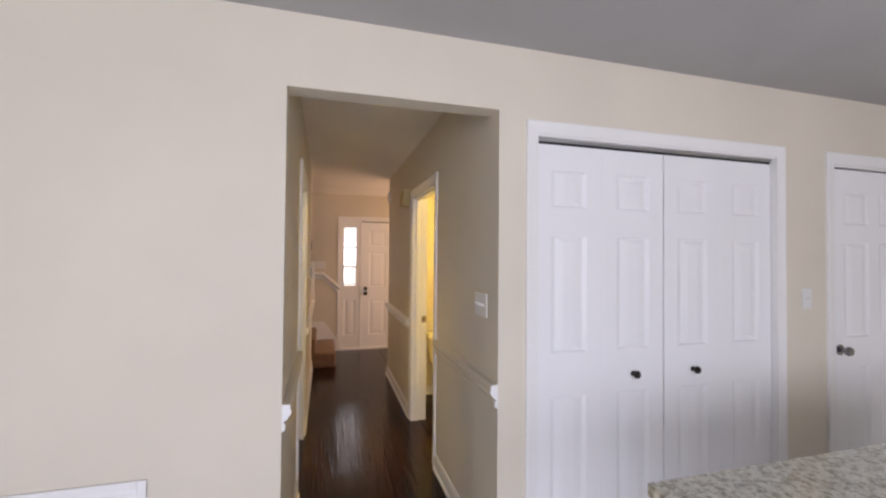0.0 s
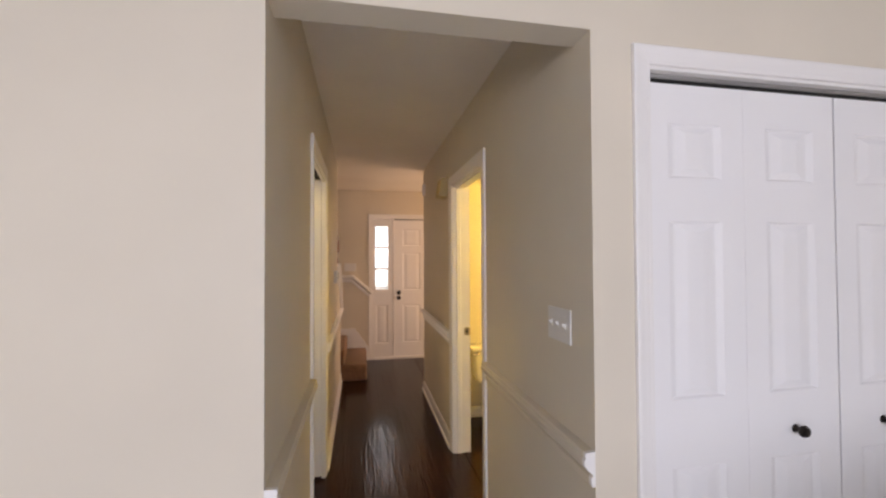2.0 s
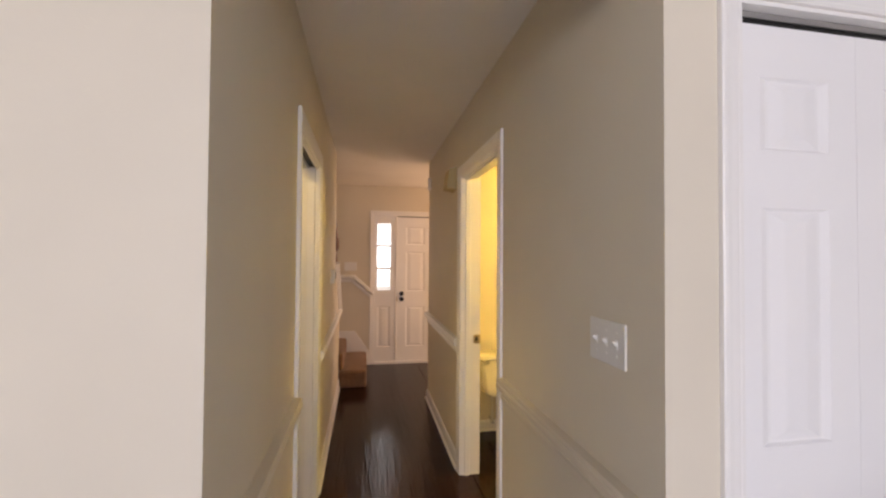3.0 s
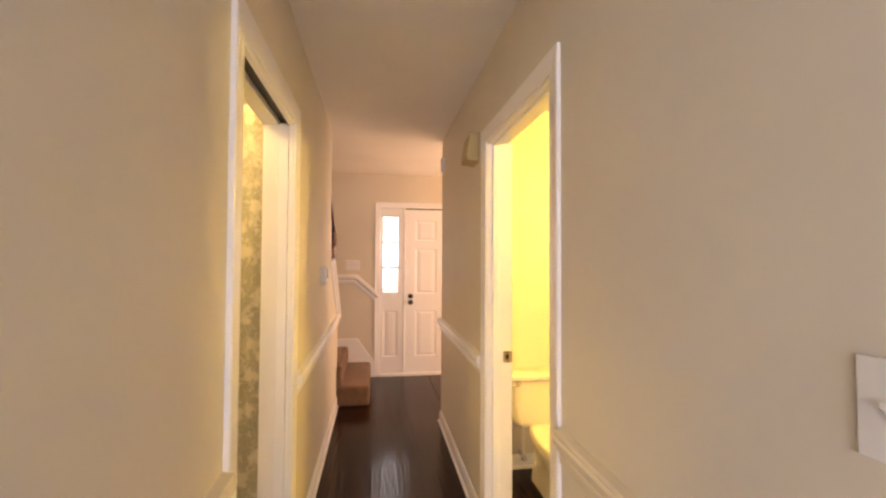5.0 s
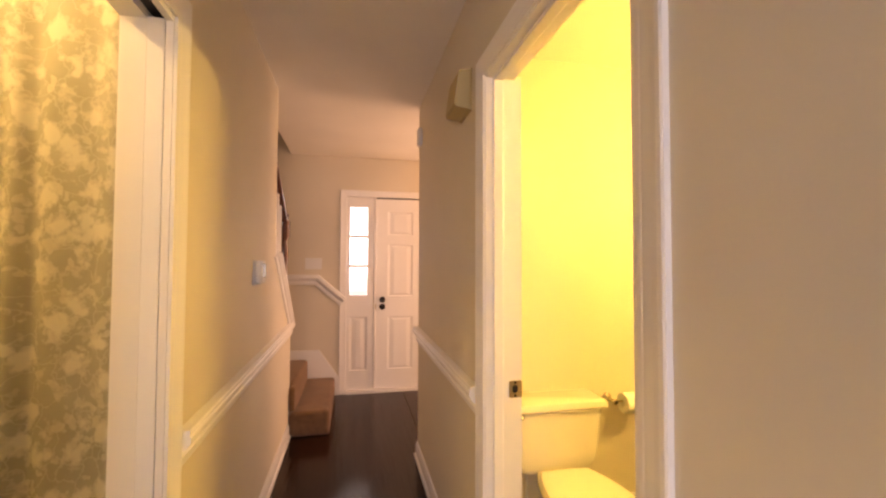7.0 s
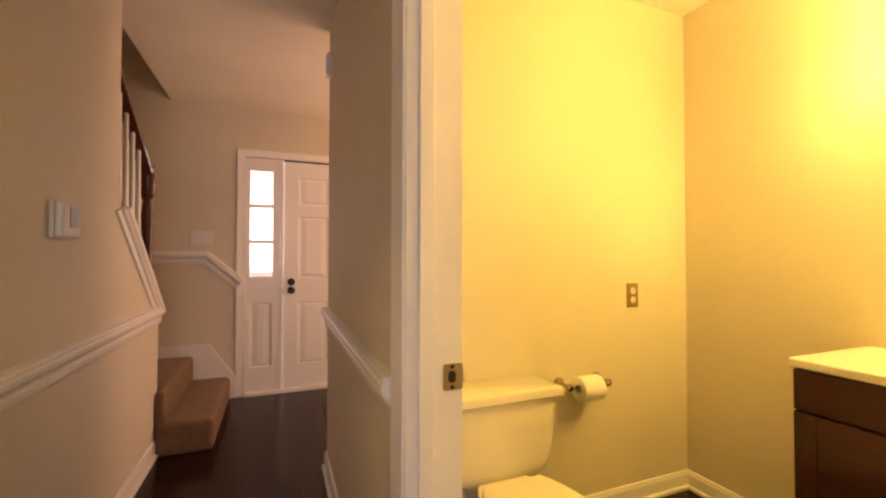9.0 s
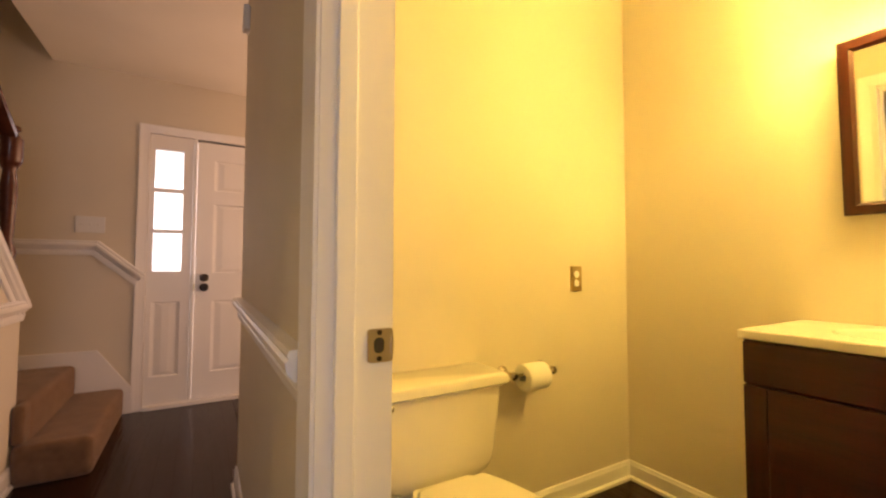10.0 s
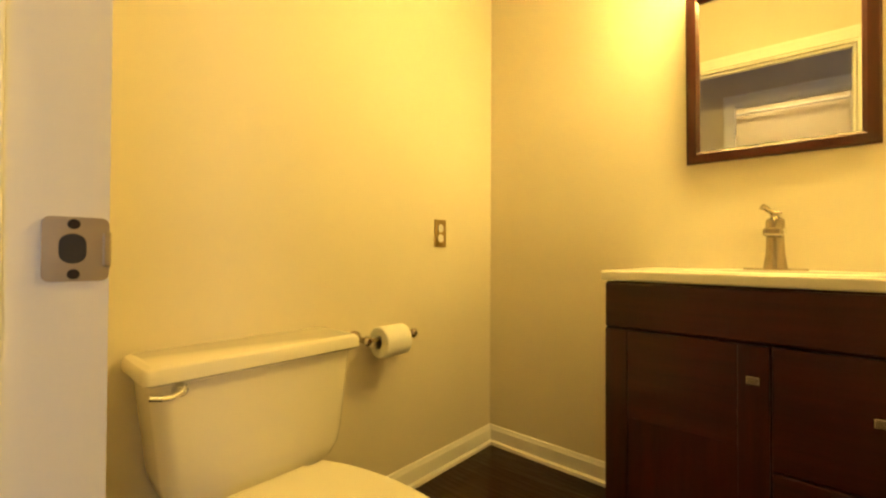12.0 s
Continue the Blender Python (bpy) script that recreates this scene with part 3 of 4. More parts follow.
part("newel_post", lathe([(0.046, 0.80), (0.046, 1.03), (0.030, 1.06), (0.038, 1.10), (0.024, 1.16), (0.030, 1.30), (0.034, 1.42), (0.024, 1.50), (0.038, 1.53),
                          (0.046, 1.545), (0.046, 1.655), (0.030, 1.675), (0.022, 1.685), (0.036, 1.70), (0.034, 1.715), (0.012, 1.728)], (-0.058, 4.045, 0), seg=20), RAIL_WOOD, rail, "turned red-brown newel post", True)

# ---- kitchen side ----
closet = thing("bifold_door", (1.84, 0.04, 0), "white panelled bifold closet doors, closed", "closet door")
L = (2.585 - 1.098 - 0.012) / 4
for k in range(4):
    x0 = 1.100 + k * L + (0.006 if k > 1 else 0.0)
    x1 = x0 + L - 0.0007
    lf = panelled_leaf("leaf", closet, DOOR_PAINT, x0, x1, 0.015, 2.004, 0.030, 0.034,
                       [(x0 + 0.085, x1 - 0.085, a, b) for a, b in ((0.20, 0.80), (1.012, 1.569), (1.706, 1.88))])
    if k in (1, 2):
        part("knob", lathe([(0.014, 0), (0.009, 0.006), (0.008, 0.016), (0.017, 0.022), (0.020, 0.030), (0.016, 0.038), (0.004, 0.041)], ((x0 + x1) / 2, 0.030, 0.886), (0, -1, 0)),
             BRONZE, lf, "dark bronze round knob", True)
part("track", boxes([(1.100, 2.583, 0.026, 0.030, 2.016, 2.030), (1.100, 2.583, 0.070, 0.074, 2.002, 2.030), (1.100, 2.583, 0.030, 0.070, 2.024, 2.030)]), TRACK, closet, "grey metal track")
# solid dark strip in place of the shade over the leaves
part("gap_shade", box(1.101, 2.582, 0.034, 0.050, 2.0055, 2.023), NEAR_BLACK, closet, "dark strip standing in for shade above the leaves")
setting("jamb_closet", boxes([(1.086, 1.0985, 0.001, WT, 0, 2.042), (2.5845, 2.597, 0.001, WT, 0, 2.042), (1.0985, 2.5845, 0.001, WT, 2.031, 2.0418)]), TRIM, "white painted closet jamb", "door jamb")
# closet's inner shade is put into this wall's colour
setting("wall_closet_inside", boxes([(WI, 2.62, 0.74, 0.80, 0, CEIL)]), NEAR_BLACK, "closet back wall blackened in place of the shade inside", "wall")

kd = thing("panel_door", (3.43, 0.03, 0), "white six-panel interior door, closed", "door")
K0, K1 = 3.055, 3.805
panelled_leaf("leaf", kd, DOOR_PAINT, K0, K1, 0.012, 2.012, 0.022, 0.035,
              [(a, b, z0, z1) for a, b in ((K0 + 0.105, K0 + 0.33), (K1 - 0.33, K1 - 0.105)) for z0, z1 in ((0.22, 0.83), (1.0, 1.57), (1.68, 1.88))])
part("doorknob", lathe([(0.032, 0), (0.032, 0.006), (0.012, 0.010), (0.012, 0.030), (0.024, 0.036), (0.028, 0.050), (0.022, 0.062), (0.004, 0.066)], (3.115, 0.022, 0.93), (0, -1, 0)), DARK_CHROME, kd, "dark shiny chrome knob", True)
# thin dark strip painted as the shade between leaf and head
part("gap_shade", box(3.056, 3.804, 0.030, 0.050, 2.0125, 2.0195), NEAR_BLACK, kd, "dark strip standing in for shade above the leaf")
part("jamb", boxes([(3.041, 3.053, 0.001, WT, 0, 2.032), (3.807, 3.819, 0.001, WT, 0, 2.032), (3.053, 3.807, 0.001, WT, 2.020, 2.032)]), TRIM, kd)


def switch_plate(at, out, gangs, label, toggles=True):
    """A wall plate; `out` is the wall's normal."""
    o = Vector(out)
    side_way = Vector((0, 0, 1)).cross(o)
    turn = Matrix((side_way, o, Vector((0, 0, 1)))).transposed().to_4x4()
    m = Matrix.Translation(at) @ turn
    root = new("switch_plate")
    root.empty_display_size = 0.03
    root.matrix_basis = m
    tagged(root, label, "light switch")
    w = 0.070 + 0.046 * (gangs - 1)

    def put(name, bm, mat, text=""):
        ob = new(name, mesh_of(name, bm, mat))
        ob.parent = root
        return tagged(ob, text)
    put("plate", box(-w / 2, w / 2, 0, 0.006, -0.057, 0.057, r=0.0025), PLASTIC)
    for k in range(gangs):
        x = (k - (gangs - 1) / 2) * 0.046
        bm = box(x - 0.005, x + 0.005, 0.005, 0.008, -0.012, 0.012)
        put("slot", bm, PLASTIC)
        bm = prism([(0.006, -0.006), (0.006, 0.006), (0.018, 0.012), (0.019, 0.006)], "x", x - 0.0035, x + 0.0035)
        put("toggle", bm, PLASTIC)
        for z in (-0.03, 0.03):
            put("screw", add_cyl(bmesh.new(), (x, 0.005, z), (x, 0.0072, z), 0.003, seg=10), PLASTIC)
    return root


switch_plate((hx(0.214), 0.214, 1.228), (-1, 0, 0), 3, "white three-toggle switch plate on the hall wall")
switch_plate((2.811, 0, 1.242), (0, -1, 0), 1, "white toggle switch plate beside the closet")
switch_plate((0.090, FW, 1.324), (0, -1, 0), 3, "white three-gang switch plate above the chair rail")

vent = thing("wall_vent", (-0.9, 0, 0.4), "white louvred return-air grille low on the wall", "vent")
part("frame", boxes([(-1.35, -1.32, -0.012, -0.001, 0.15, 0.66), (-0.477, -0.447, -0.012, -0.001, 0.15, 0.66), (-1.32, -0.477, -0.012, -0.001, 0.63, 0.66), (-1.32, -0.477, -0.012, -0.001, 0.15, 0.18)], r=0.002), TRIM, vent)
for k in range(22):
    z = 0.19 + k * 0.0203
    part("slat", prism([(-0.009, z), (-0.003, z + 0.016), (-0.002, z + 0.016), (-0.008, z)], "x", -1.32, -0.477), TRIM, vent)

counter = thing("kitchen_peninsula", (1.9, -1.3, 0), "white base cabinet under the granite worktop", "cabinet")
part("body", box(1.45, 2.9, -1.50, -1.25, 0.1, 0.876), DOOR_PAINT, counter)
part("plinth", box(1.48, 2.9, -1.46, -1.28, 0.0, 0.1), NEAR_BLACK, counter)
slab = tagged(part("worktop", box(0.925, 2.95, -1.52, -0.875, 0.877, 0.910, r=0.004), GRANITE, None, "speckled beige granite worktop with a cut edge"), "", "worktop")

# ---- hall fittings ----
th = thing("thermostat", (0, 2.80, 1.28), "white wall thermostat with a grey display", "thermostat")
part("base", box(0.0, 0.010, 2.728, 2.872, 1.226, 1.346, r=0.004), PLASTIC, th)
part("body", box(0.009, 0.036, 2.736, 2.864, 1.230, 1.342, r=0.010, seg=3), PLASTIC, th, "", True)
part("display", box(0.0345, 0.0375, 2.778, 2.848, 1.262, 1.330, r=0.001), LCD, th, "grey display")
ch = thing("door_chime", (hx(2.2), 2.19, 2.0), "aged cream door chime box high on the wall", "door chime")
CX = hx(2.2) + 0.001
part("cover", prism([(CX, 1.940), (CX - 0.066, 1.946), (CX - 0.072, 1.960), (CX - 0.054, 2.085), (CX - 0.046, 2.094), (CX, 2.098)], "y", 2.13, 2.285), CREAM_PLASTIC, ch)
part("back_plate", box(CX - 0.006, CX, 2.124, 2.291, 1.934, 2.104, r=0.002), CREAM_PLASTIC, ch)
sn = thing("alarm_sensor", (hx(3.36), 3.36, 2.19), "small white alarm sensor near the ceiling", "sensor")
part("body", box(hx(3.36) - 0.030, hx(3.33), 3.33, 3.39, 2.13, 2.25, r=0.008), PLASTIC, sn)

# ---- linen room ----
curtain = bmesh.new()
NX, NZ = 150, 40
grid = []
for j in range(NZ + 1):
    z = 0.04 + 2.066 * j / NZ
    row = []
    for i in range(NX + 1):
        u = i / NX
        x = -1.03 + 0.90 * u
        amp = 0.003 + 0.012 * (1 - j / NZ) ** 0.5
        y = 1.930 + amp * math.sin(u * 70 + 3.0 * math.sin(u * 11)) + (0.019 - 0.011 * j / NZ) * math.sin(u * 29 + 2.2 * math.sin(u * 7) + 1.3 + 0.6 * j / NZ)
        row.append(curtain.verts.new((x, y, z)))
    grid.append(row)
for j in range(NZ):
    for i in range(NX):
        curtain.faces.new((grid[j][i], grid[j][i + 1], grid[j + 1][i + 1], grid[j + 1][i]))
cur = thing("curtain", (-0.58, 1.935, 0.04), "cream floral lace curtain with loose folds", "curtain")
ob = part("fabric", curtain, LACE, cur, "", True)
mod = ob.modifiers.new("thickness", "SOLIDIFY")
mod.thickness = 0.002
part("rod", add_cyl(bmesh.new(), (-1.049, 1.972, 2.085), (-WT - 0.001, 1.972, 2.085), 0.007), PLASTIC, cur, "thin white curtain rod", True)
hd = thing("plywood_header", (-0.58, 2.02, 2.12), "orange plywood boards above the curtain", "board")
part("board", box(-1.049, -WT - 0.001, 2.00, 2.058, 2.09, 2.30), PLY, hd)
part("upper_board", box(-1.049, -WT - 0.001, 1.985, 2.058, 2.304, 2.429), PLY, hd)
part("cleat", box(-0.56, -0.41, 1.982, 1.9998, 2.214, 2.240, r=0.002), PLY, hd, "short wooden cleat")
rod = thing("hanging_rod", (-0.95, 1.4, 2.15), "white closet rod on wall brackets", "closet rod")
part("rod", add_cyl(bmesh.new(), (-0.97, 0.62, 2.11), (-0.97, 1.86, 2.11), 0.014), PLASTIC, rod, "", True)
for y in (0.64, 1.85):
    part("bracket", box(-1.049, -0.950, y - 0.014, y + 0.014, 2.088, 2.132, r=0.004), PLASTIC, rod)
lamp = thing("ceiling_lamp", (-0.62, 1.42, 2.43), "small round glass ceiling lamp, lit", "ceiling lamp")
part("base", add_cyl(bmesh.new(), (-0.62, 1.42, 2.41), (-0.62, 1.42, 2.429), 0.06), NICKEL, lamp)
bm = bmesh.new()
bmesh.ops.create_uvsphere(bm, u_segments=20, v_segments=12, radius=0.06, matrix=Matrix.Translation((-0.62, 1.42, 2.355)))
part("globe", bm, CLOSET_BULB, lamp, "glowing glass globe", True)

# ---- powder room ----
def outline(cx, y_back, y_front, half_back, half, z, n_pts=44):
    """A toilet seat's outline: an oval cut straight at the back."""
    mid = y_front + half * 1.25
    phi = math.acos(min(0.92, half_back / half))
    rear = (y_back - mid) / math.sin(phi)
    pts = []
    for k in range(n_pts + 1):
        a = -phi + (math.pi + 2 * phi) * k / n_pts
        depth = (mid - y_front) if math.sin(a) > 0 else rear
        pts.append((cx + half * math.cos(a), mid - depth * math.sin(a), z))
    return pts


toilet = thing("toilet", (1.45, 2.25, 0), "cream porcelain toilet with its seat lid closed", "toilet")
TC = 1.44


def tank_ring(z, x0, x1, yf, yb, r=0.035):
    pts = []
    for cx, cy, a0 in ((x1 - r, yb - r, 0), (x0 + r, yb - r, 90), (x0 + r, yf + r, 180), (x1 - r, yf + r, 270)):
        for k in range(6):
            a = radians(a0 + 18 * k)
            pts.append((cx + r * math.cos(a), cy + r * math.sin(a), z))
    return pts


part("tank", loft([tank_ring(0.328, 1.31, 1.575, 2.47, 2.60), tank_ring(0.334, 1.276, 1.605, 2.452, 2.604), tank_ring(0.350, 1.248, 1.636, 2.444, 2.606), tank_ring(0.376, 1.231, 1.654, 2.440, 2.606),
                   tank_ring(0.410, 1.222, 1.662, 2.438, 2.606), tank_ring(0.631, 1.196, 1.684, 2.430, 2.607)]), PORCELAIN, toilet, "", True)
part("tank_lid", loft([tank_ring(0.632, 1.190, 1.690, 2.420, 2.612, 0.018), tank_ring(0.638, 1.180, 1.697, 2.410, 2.614, 0.018), tank_ring(0.659, 1.180, 1.697, 2.410, 2.614, 0.018),
                       tank_ring(0.667, 1.184, 1.693, 2.414, 2.612, 0.018), tank_ring(0.671, 1.194, 1.684, 2.424, 2.606, 0.016)]), PORCELAIN, toilet, "", True)
part("bowl", loft([outline(TC, 2.40, 2.02, 0.09, 0.10, -0.009), outline(TC, 2.40, 2.04, 0.085, 0.095, 0.10), outline(TC, 2.42, 2.00, 0.085, 0.105, 0.19),
                   outline(TC, 2.44, 1.90, 0.09, 0.160, 0.285), outline(TC, 2.46, 1.868, 0.095, 0.180, 0.334), outline(TC, 2.46, 1.872, 0.093, 0.177, 0.344)]), PORCELAIN, toilet, "", True)
part("foot", prism([(1.345, -0.009), (1.535, -0.009), (1.53, 0.085), (1.515, 0.10), (1.365, 0.10), (1.35, 0.085)], "y", 2.30, 2.45), PORCELAIN, toilet)
part("seat", loft([outline(TC, 2.382, 1.862, 0.118, 0.180, 0.345), outline(TC, 2.385, 1.858, 0.121, 0.183, 0.352), outline(TC, 2.382, 1.862, 0.118, 0.180, 0.359)]), PORCELAIN, toilet, "", True)
part("seat_lid", loft([outline(TC, 2.379, 1.862, 0.116, 0.179, 0.3615), outline(TC, 2.383, 1.857, 0.119, 0.184, 0.369), outline(TC, 2.377, 1.864, 0.114, 0.178, 0.377), outline(TC, 2.33, 1.91, 0.10, 0.14, 0.381)]), PORCELAIN, toilet, "", True)
for x in (TC - 0.075, TC + 0.075):
    part("hinge", box(x - 0.02, x + 0.02, 2.386, 2.414, 0.344, 0.361, r=0.005), PORCELAIN, toilet)
lever = part("flush_lever", lathe([(0.0145, 0), (0.0145, 0.006), (0.011, 0.013), (0.011, 0.022), (0.006, 0.027)], (1.246, 2.431, 0.617), (0, -1, 0), 20), CHROME, toilet, "chrome flush lever", True)
bm = bmesh.new()
for a, b, r0, r1 in (((1.246, 2.410, 0.617), (1.226, 2.404, 0.611), 0.0075, 0.006), ((1.226, 2.404, 0.611), (1.207, 2.402, 0.612), 0.006, 0.0055), ((1.207, 2.402, 0.612), (1.186, 2.402, 0.618), 0.0055, 0.006)):
    add_cyl(bm, a, b, r0, r1, 12)
part("arm", bm, CHROME, lever, "", True)

valve = thing("supply_valve", (1.318, 2.55, 0.1), "white water supply pipe with a shut-off valve", "pipe")
part("riser", add_cyl(bmesh.new(), (1.318, 2.53, 0.10), (1.318, 2.53, 0.349), 0.008, seg=12), PLASTIC, valve, "", True)
part("valve_body", add_cyl(bmesh.new(), (1.318, 2.606, 0.115), (1.318, 2.515, 0.115), 0.012), CHROME, valve, "chrome valve", True)
part("valve_handle", lathe([(0.018, 0), (0.022, 0.006), (0.018, 0.014)], (1.318, 2.515, 0.115), (0, -1, 0), 12), CHROME, valve, "", True)

VT, VX0, VY0, VY1 = 0.856, 2.150, 1.125, 1.905
van = thing("vanity_cabinet", (2.4, 1.5, 0), "dark cherry vanity cabinet with a door and drawers", "vanity")
FX = 2.172
part("body", boxes([(FX, PX - 0.002, VY0 + 0.012, VY1 - 0.012, 0.09, 0.826), (FX + 0.05, PX - 0.002, VY0 + 0.02, VY1 - 0.02, -0.009, 0.09)]), CHERRY, van)
part("false_front", box(FX - 0.018, FX - 0.001, VY0 + 0.013, VY1 - 0.013, 0.700, 0.822, r=0.003), CHERRY_FLAT, van)
SPLIT = 1.522
dr = part("door", box(FX - 0.006, FX - 0.001, SPLIT + 0.003, VY1 - 0.014, 0.101, 0.693), CHERRY, van)
for ya, yb in ((SPLIT + 0.002, SPLIT + 0.062), (VY1 - 0.073, VY1 - 0.013)):
    part("stile", box(FX - 0.018, FX - 0.0062, ya, yb, 0.10, 0.694, r=0.002), CHERRY, dr)
for za, zb in ((0.10, 0.160), (0.455, 0.694)):
    part("rail", box(FX - 0.0175, FX - 0.0062, SPLIT + 0.0622, VY1 - 0.0732, za, zb, r=0.002), CHERRY_FLAT, dr)
part("panel", box(FX - 0.0150, FX - 0.0062, SPLIT + 0.062, VY1 - 0.073, 0.160, 0.455), CHERRY, dr)


def square_knob(y, z, parent):
    kb = part("knob", add_cyl(bmesh.new(), (FX - 0.018, y, z), (FX - 0.032, y, z), 0.006, seg=12), NICKEL, parent, "brushed nickel knob", True)
    part("knob_face", box(FX - 0.042, FX - 0.031, y - 0.013, y + 0.013, z - 0.011, z + 0.011, r=0.003), NICKEL, kb)


square_knob(1.553, 0.617, dr)
for z0, z1, kz in ((0.418, 0.694, 0.574), (0.10, 0.412, 0.27)):
    d = part("drawer_front", box(FX - 0.018, FX - 0.001, VY0 + 0.013, SPLIT - 0.002, z0, z1, r=0.003), CHERRY_FLAT, van)
    square_knob(1.350, kz, d)

bm = box(VX0, PX - 0.001, VY0, VY1, 0.828, VT, r=0.005)
top = tagged(part("countertop", bm, TOP, None, "glossy white countertop with a moulded basin"), "", "countertop")
basin = [(0.17, 0.0005), (0.165, 0.004), (0.155, 0.001), (0.12, 0.0006), (0.05, 0.0004)]
bm = lathe(basin, (2.36, 1.53, VT), seg=36)
for w in bm.verts:
    w.co.y = 1.53 + (w.co.y - 1.53) * 1.25
part("basin_rim", bm, TOP, top, "", True)

fau = thing("faucet", (2.53, 1.535, VT), "brushed nickel single-lever basin faucet", "faucet")
part("base_plate", box(2.500, 2.565, 1.46, 1.61, VT + 0.0005, VT + 0.007, r=0.003), NICKEL, fau)
part("body", lathe([(0.030, 0.006), (0.028, 0.015), (0.023, 0.05), (0.021, 0.10), (0.023, 0.135), (0.022, 0.15), (0.012, 0.158)], (2.53, 1.535, VT)), NICKEL, fau, "", True)
part("spout", box(2.425, 2.52, 1.513, 1.557, VT + 0.098, VT + 0.122, r=0.006), NICKEL, fau)
part("collar", box(2.498, 2.556, 1.510, 1.560, VT + 0.104, VT + 0.124, r=0.005), CHROME, fau, "polished collar below the lever")
bm = add_cyl(bmesh.new(), (2.53, 1.535, VT + 0.155), (2.53, 1.537, VT + 0.168), 0.010, seg=12)
add_cyl(bm, (2.53, 1.535, VT + 0.166), (2.52, 1.556, VT + 0.182), 0.0075, 0.006, 12)
add_cyl(bm, (2.522, 1.551, VT + 0.180), (2.514, 1.565, VT + 0.190), 0.008, 0.0095, 12)
add_cyl(bm, (2.53, 1.535, VT + 0.166), (2.535, 1.520, VT + 0.172), 0.006, 0.005, 12)
part("lever", bm, NICKEL, fau, "", True)

mir = thing("wall_mirror", (2.618, 1.54, 1.212), "rectangular mirror in a dark cherry frame", "mirror")
MY0, MY1, MZ0, MZ1 = 1.308, 1.778, 1.212, 1.790
MP = [(0, 0), (0.018, 0), (0.022, 0.006), (0.022, 0.030), (0.014, 0.040), (0, 0.040)]
XF = PX - 0.002
part("frame_side", moulding(MP, (XF, MY1, MZ0), (XF, MY1, MZ1), (-1, 0, 0), (0, -1, 0), 1, -1), CHERRY, mir)
part("frame_side", moulding(MP, (XF, MY0, MZ0), (XF, MY0, MZ1), (-1, 0, 0), (0, 1, 0), 1, -1), CHERRY, mir)
part("frame_rail", moulding(MP, (XF, MY0, MZ0), (XF, MY1, MZ0), (-1, 0, 0), (0, 0, 1), 1, -1), CHERRY_FLAT, mir)
part("frame_rail", moulding(MP, (XF, MY0, MZ1), (XF, MY1, MZ1), (-1, 0, 0), (0, 0, -1), 1, -1), CHERRY_FLAT, mir)
part("glass", box(XF - 0.010, XF - 0.002, MY0 + 0.036, MY1 - 0.036, MZ0 + 0.036, MZ1 - 0.036), MIRROR, mir, "silvered mirror glass")
mir.matrix_basis = pose(2.618, 1.54, 1.212, 0, -1.8, 1.8)

vl = thing("vanity_light", (2.6, 1.54, 1.98), "nickel vanity light bar with three lit globes", "wall lamp")
part("back_bar", box(2.590, PX - 0.001, 1.28, 1.80, 1.975, 2.045, r=0.006), NICKEL, vl)
for y in (1.37, 1.54, 1.71):
    sh = part("socket", add_cyl(add_cyl(bmesh.new(), (2.590, y, 2.010), (2.445, y, 2.010), 0.008), (2.445, y, 2.020), (2.445, y, 1.998), 0.022), NICKEL, vl, "", True)
    # unseen cup added behind the globe to keep its light off the wall
    part("wall_shield", lathe([(0.020, 0), (0.038, 0.004), (0.050, 0.020), (0.054, 0.038), (0.051, 0.039), (0.038, 0.022)], (2.521, y, 1.955), (-1, 0, 0), 24), NICKEL, sh, "", True)
    bm = bmesh.new()
    bmesh.ops.create_uvsphere(bm, u_segments=20, v_segments=12, radius=0.050, matrix=Matrix.Translation((2.445, y, 1.955)))
    part("globe", bm, VANITY_BULB, sh, "glowing glass globe", True)

out = thing("outlet", (2.254, PY, 0.987), "brass wall plate with a white duplex outlet", "outlet")
part("plate", box(2.219, 2.289, PY - 0.006, PY, 0.930, 1.044, r=0.002), BRASS, out, "brass plate")
for z in (0.966, 1.008):
    part("receptacle", lathe([(0.0165, 0), (0.0165, 0.003), (0.015, 0.004)], (2.254, PY - 0.005, z), (0, -1, 0), 20), PLASTIC, out, "white socket face")

tp = thing("toilet_paper_holder", (1.93, PY, 0.61), "nickel two-post toilet paper holder on the wall", "paper holder")
for x in (1.822, 2.030):
    post = part("post", lathe([(0.026, 0), (0.026, 0.006), (0.018, 0.014), (0.010, 0.022), (0.010, 0.062), (0.016, 0.070), (0.017, 0.082), (0.010, 0.090)], (x, PY, 0.612), (0, -1, 0)), NICKEL, tp, "", True)
part("spindle", add_cyl(bmesh.new(), (1.822, 2.545, 0.612), (2.030, 2.545, 0.612), 0.007), NICKEL, tp, "", True)
bm = lathe([(0.020, 0), (0.050, 0), (0.053, 0.003), (0.053, 0.107), (0.050, 0.110), (0.020, 0.110), (0.020, 0.0)], (1.868, 2.545, 0.600), (1, 0, 0), 36)
roll_ob = tagged(part("toilet_paper_roll", bm, PAPER, None, "white toilet paper roll on its holder", True), "", "toilet paper")

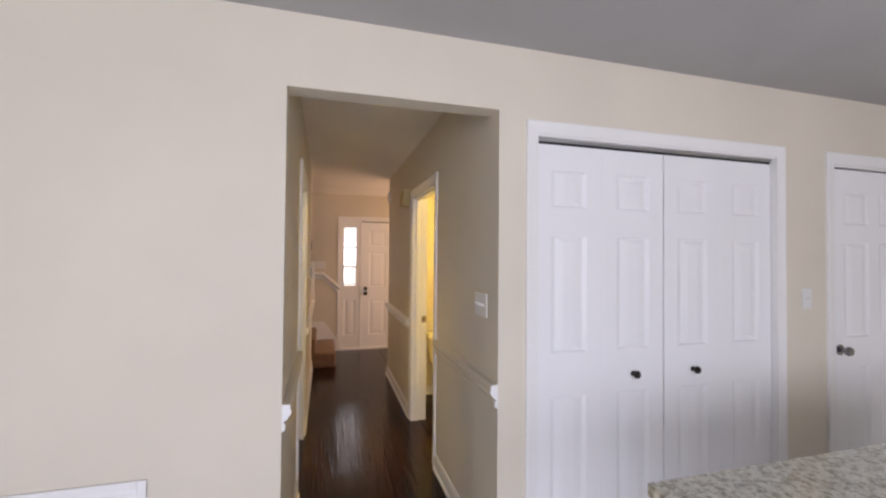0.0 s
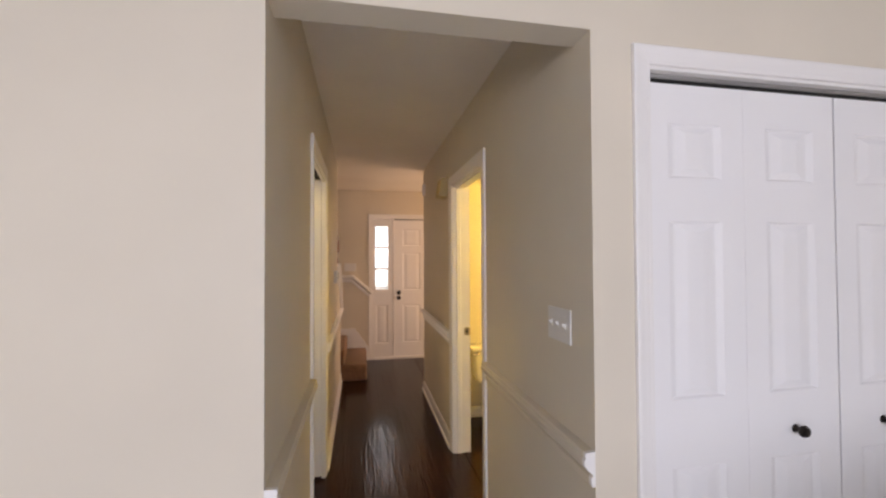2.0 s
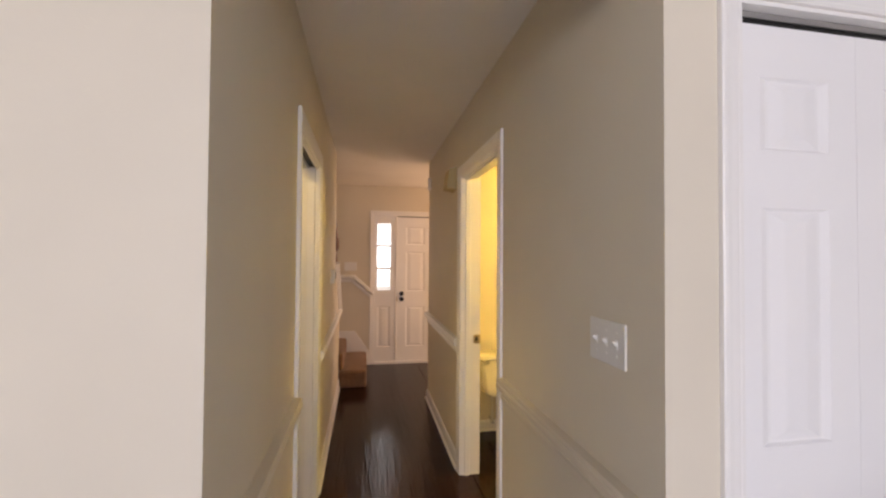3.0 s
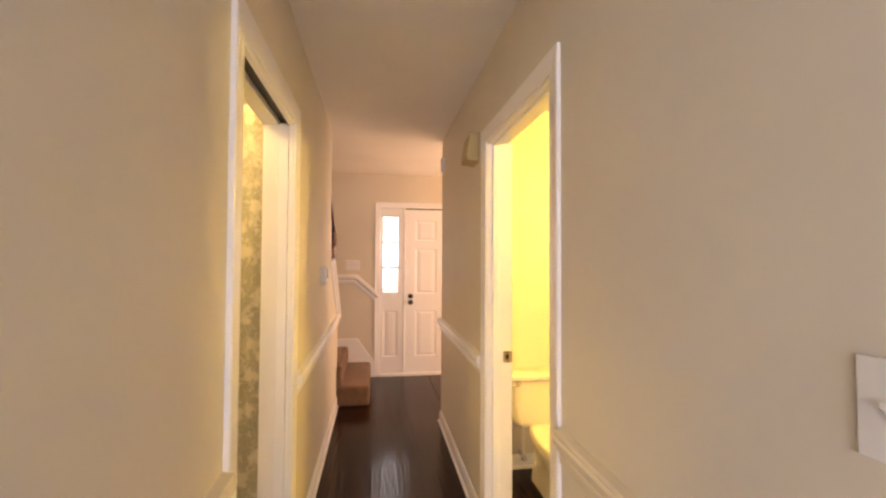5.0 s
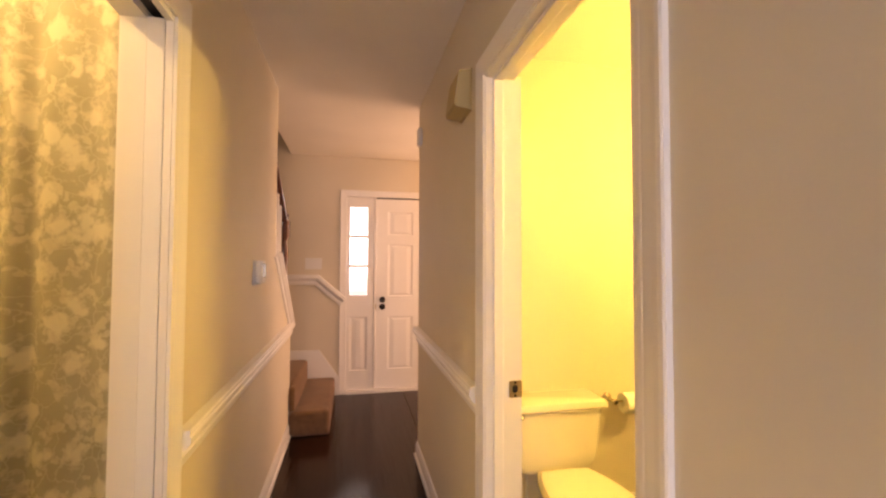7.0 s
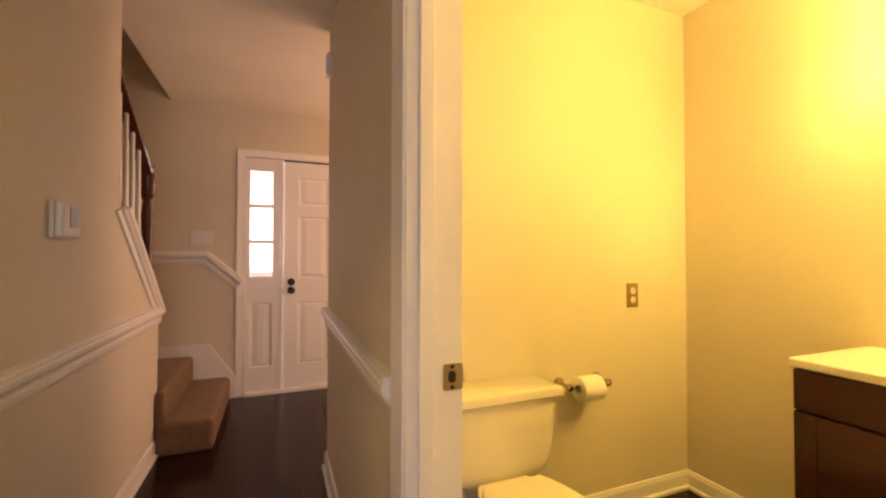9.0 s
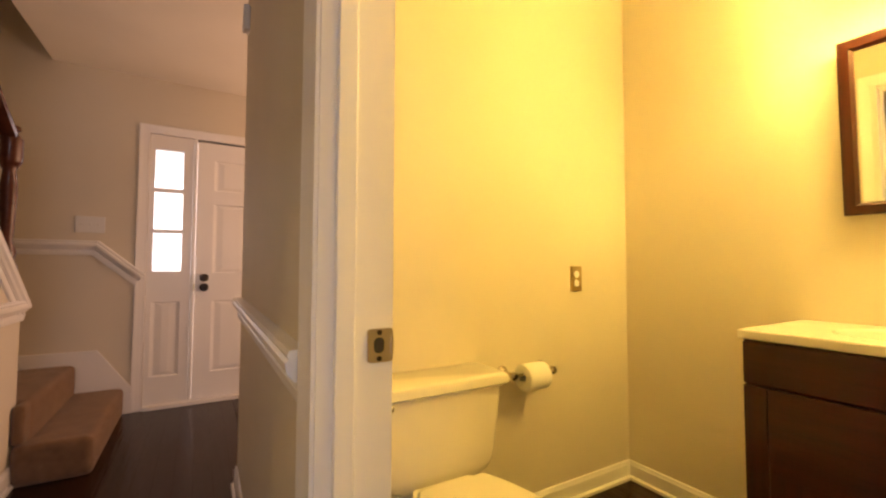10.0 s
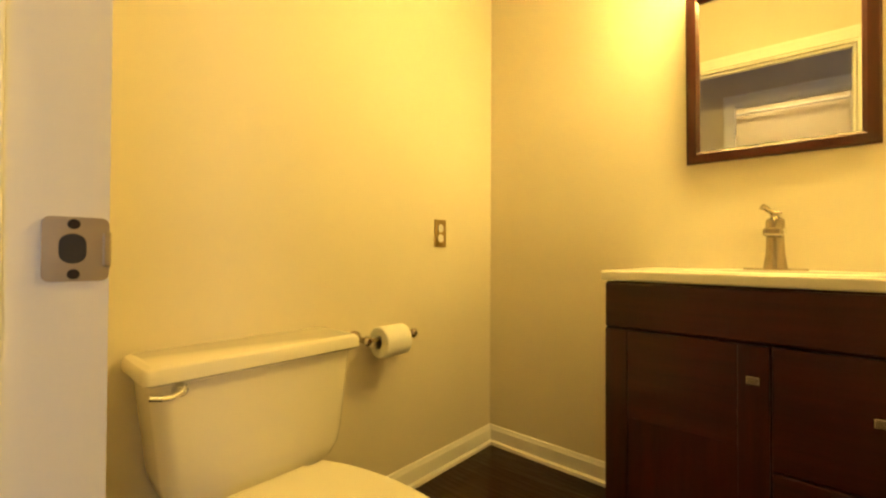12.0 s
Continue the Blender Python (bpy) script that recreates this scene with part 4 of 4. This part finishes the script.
plate = thing("strike_plate", (1.02, 1.945, 0.902), "brushed nickel strike plate set in the door jamb", "strike plate")
def rounded_plate(x0, x1, z0, z1, ya, yb, r):
    pts = []
    for cx, cz, a0 in ((x1 - r, z1 - r, 0), (x0 + r, z1 - r, 90), (x0 + r, z0 + r, 180), (x1 - r, z0 + r, 270)):
        pts += [(cx + r * math.cos(radians(a0 + 22.5 * k)), cz + r * math.sin(radians(a0 + 22.5 * k))) for k in range(5)]
    return prism(pts, "y", ya, yb)


part("plate", rounded_plate(0.999, 1.0455, 0.873, 0.931, 1.942, 1.9455, 0.006), STEEL, plate)
part("lip", box(1.040, 1.0475, 1.9415, 1.946, 0.885, 0.919, r=0.002), STEEL, plate)
# flat dark patch painted as the shaded latch opening
part("latch_shade", rounded_plate(1.010, 1.029, 0.889, 0.916, 1.9412, 1.9425, 0.009), NEAR_BLACK, plate, "dark patch standing in for the shade in the latch opening")
for z in (0.8795, 0.9245):
    part("screw", add_cyl(bmesh.new(), (1.020, 1.9405, z), (1.020, 1.9425, z), 0.0046, 0.0046, 14), BRONZE, plate, "dark screw head", True)

# ---- floor planks ----
bm = bmesh.new()
PW = 0.083
add_box(bm, -PW / 2 + 0.0001, PW / 2 - 0.0001, 0.0002, 0.9998, -0.0085, 0, r=0.0002, seg=1)
plank_mesh = mesh_of("plank", bm, FLOOR_WOOD)
rng = random.Random(5)


def lay_planks(x0, x1, y0, y1):
    rows = int(math.ceil((x1 - x0) / PW))
    for r in range(rows):
        y = y0 - rng.uniform(0.0, 0.7)
        while y < y1:
            size = rng.choice((0.75, 0.95, 1.2, 1.4))
            a, b = max(y, y0), min(y + size, y1)
            y += size
            if b - a < 0.04:
                continue
            ob = new("plank", plank_mesh)
            ob.parent = floor_sub
            ob.matrix_basis = Matrix.LocRotScale((x0 + PW * (r + 0.5), a, rng.uniform(-0.0002, 0.0)), None, (1, b - a, 1))


lay_planks(-0.001, HX + 0.01, 0.001, FW)
lay_planks(WI - 0.02, 2.65, 3.477, FW)
lay_planks(WI - 0.02, PX, 0.96, PY)
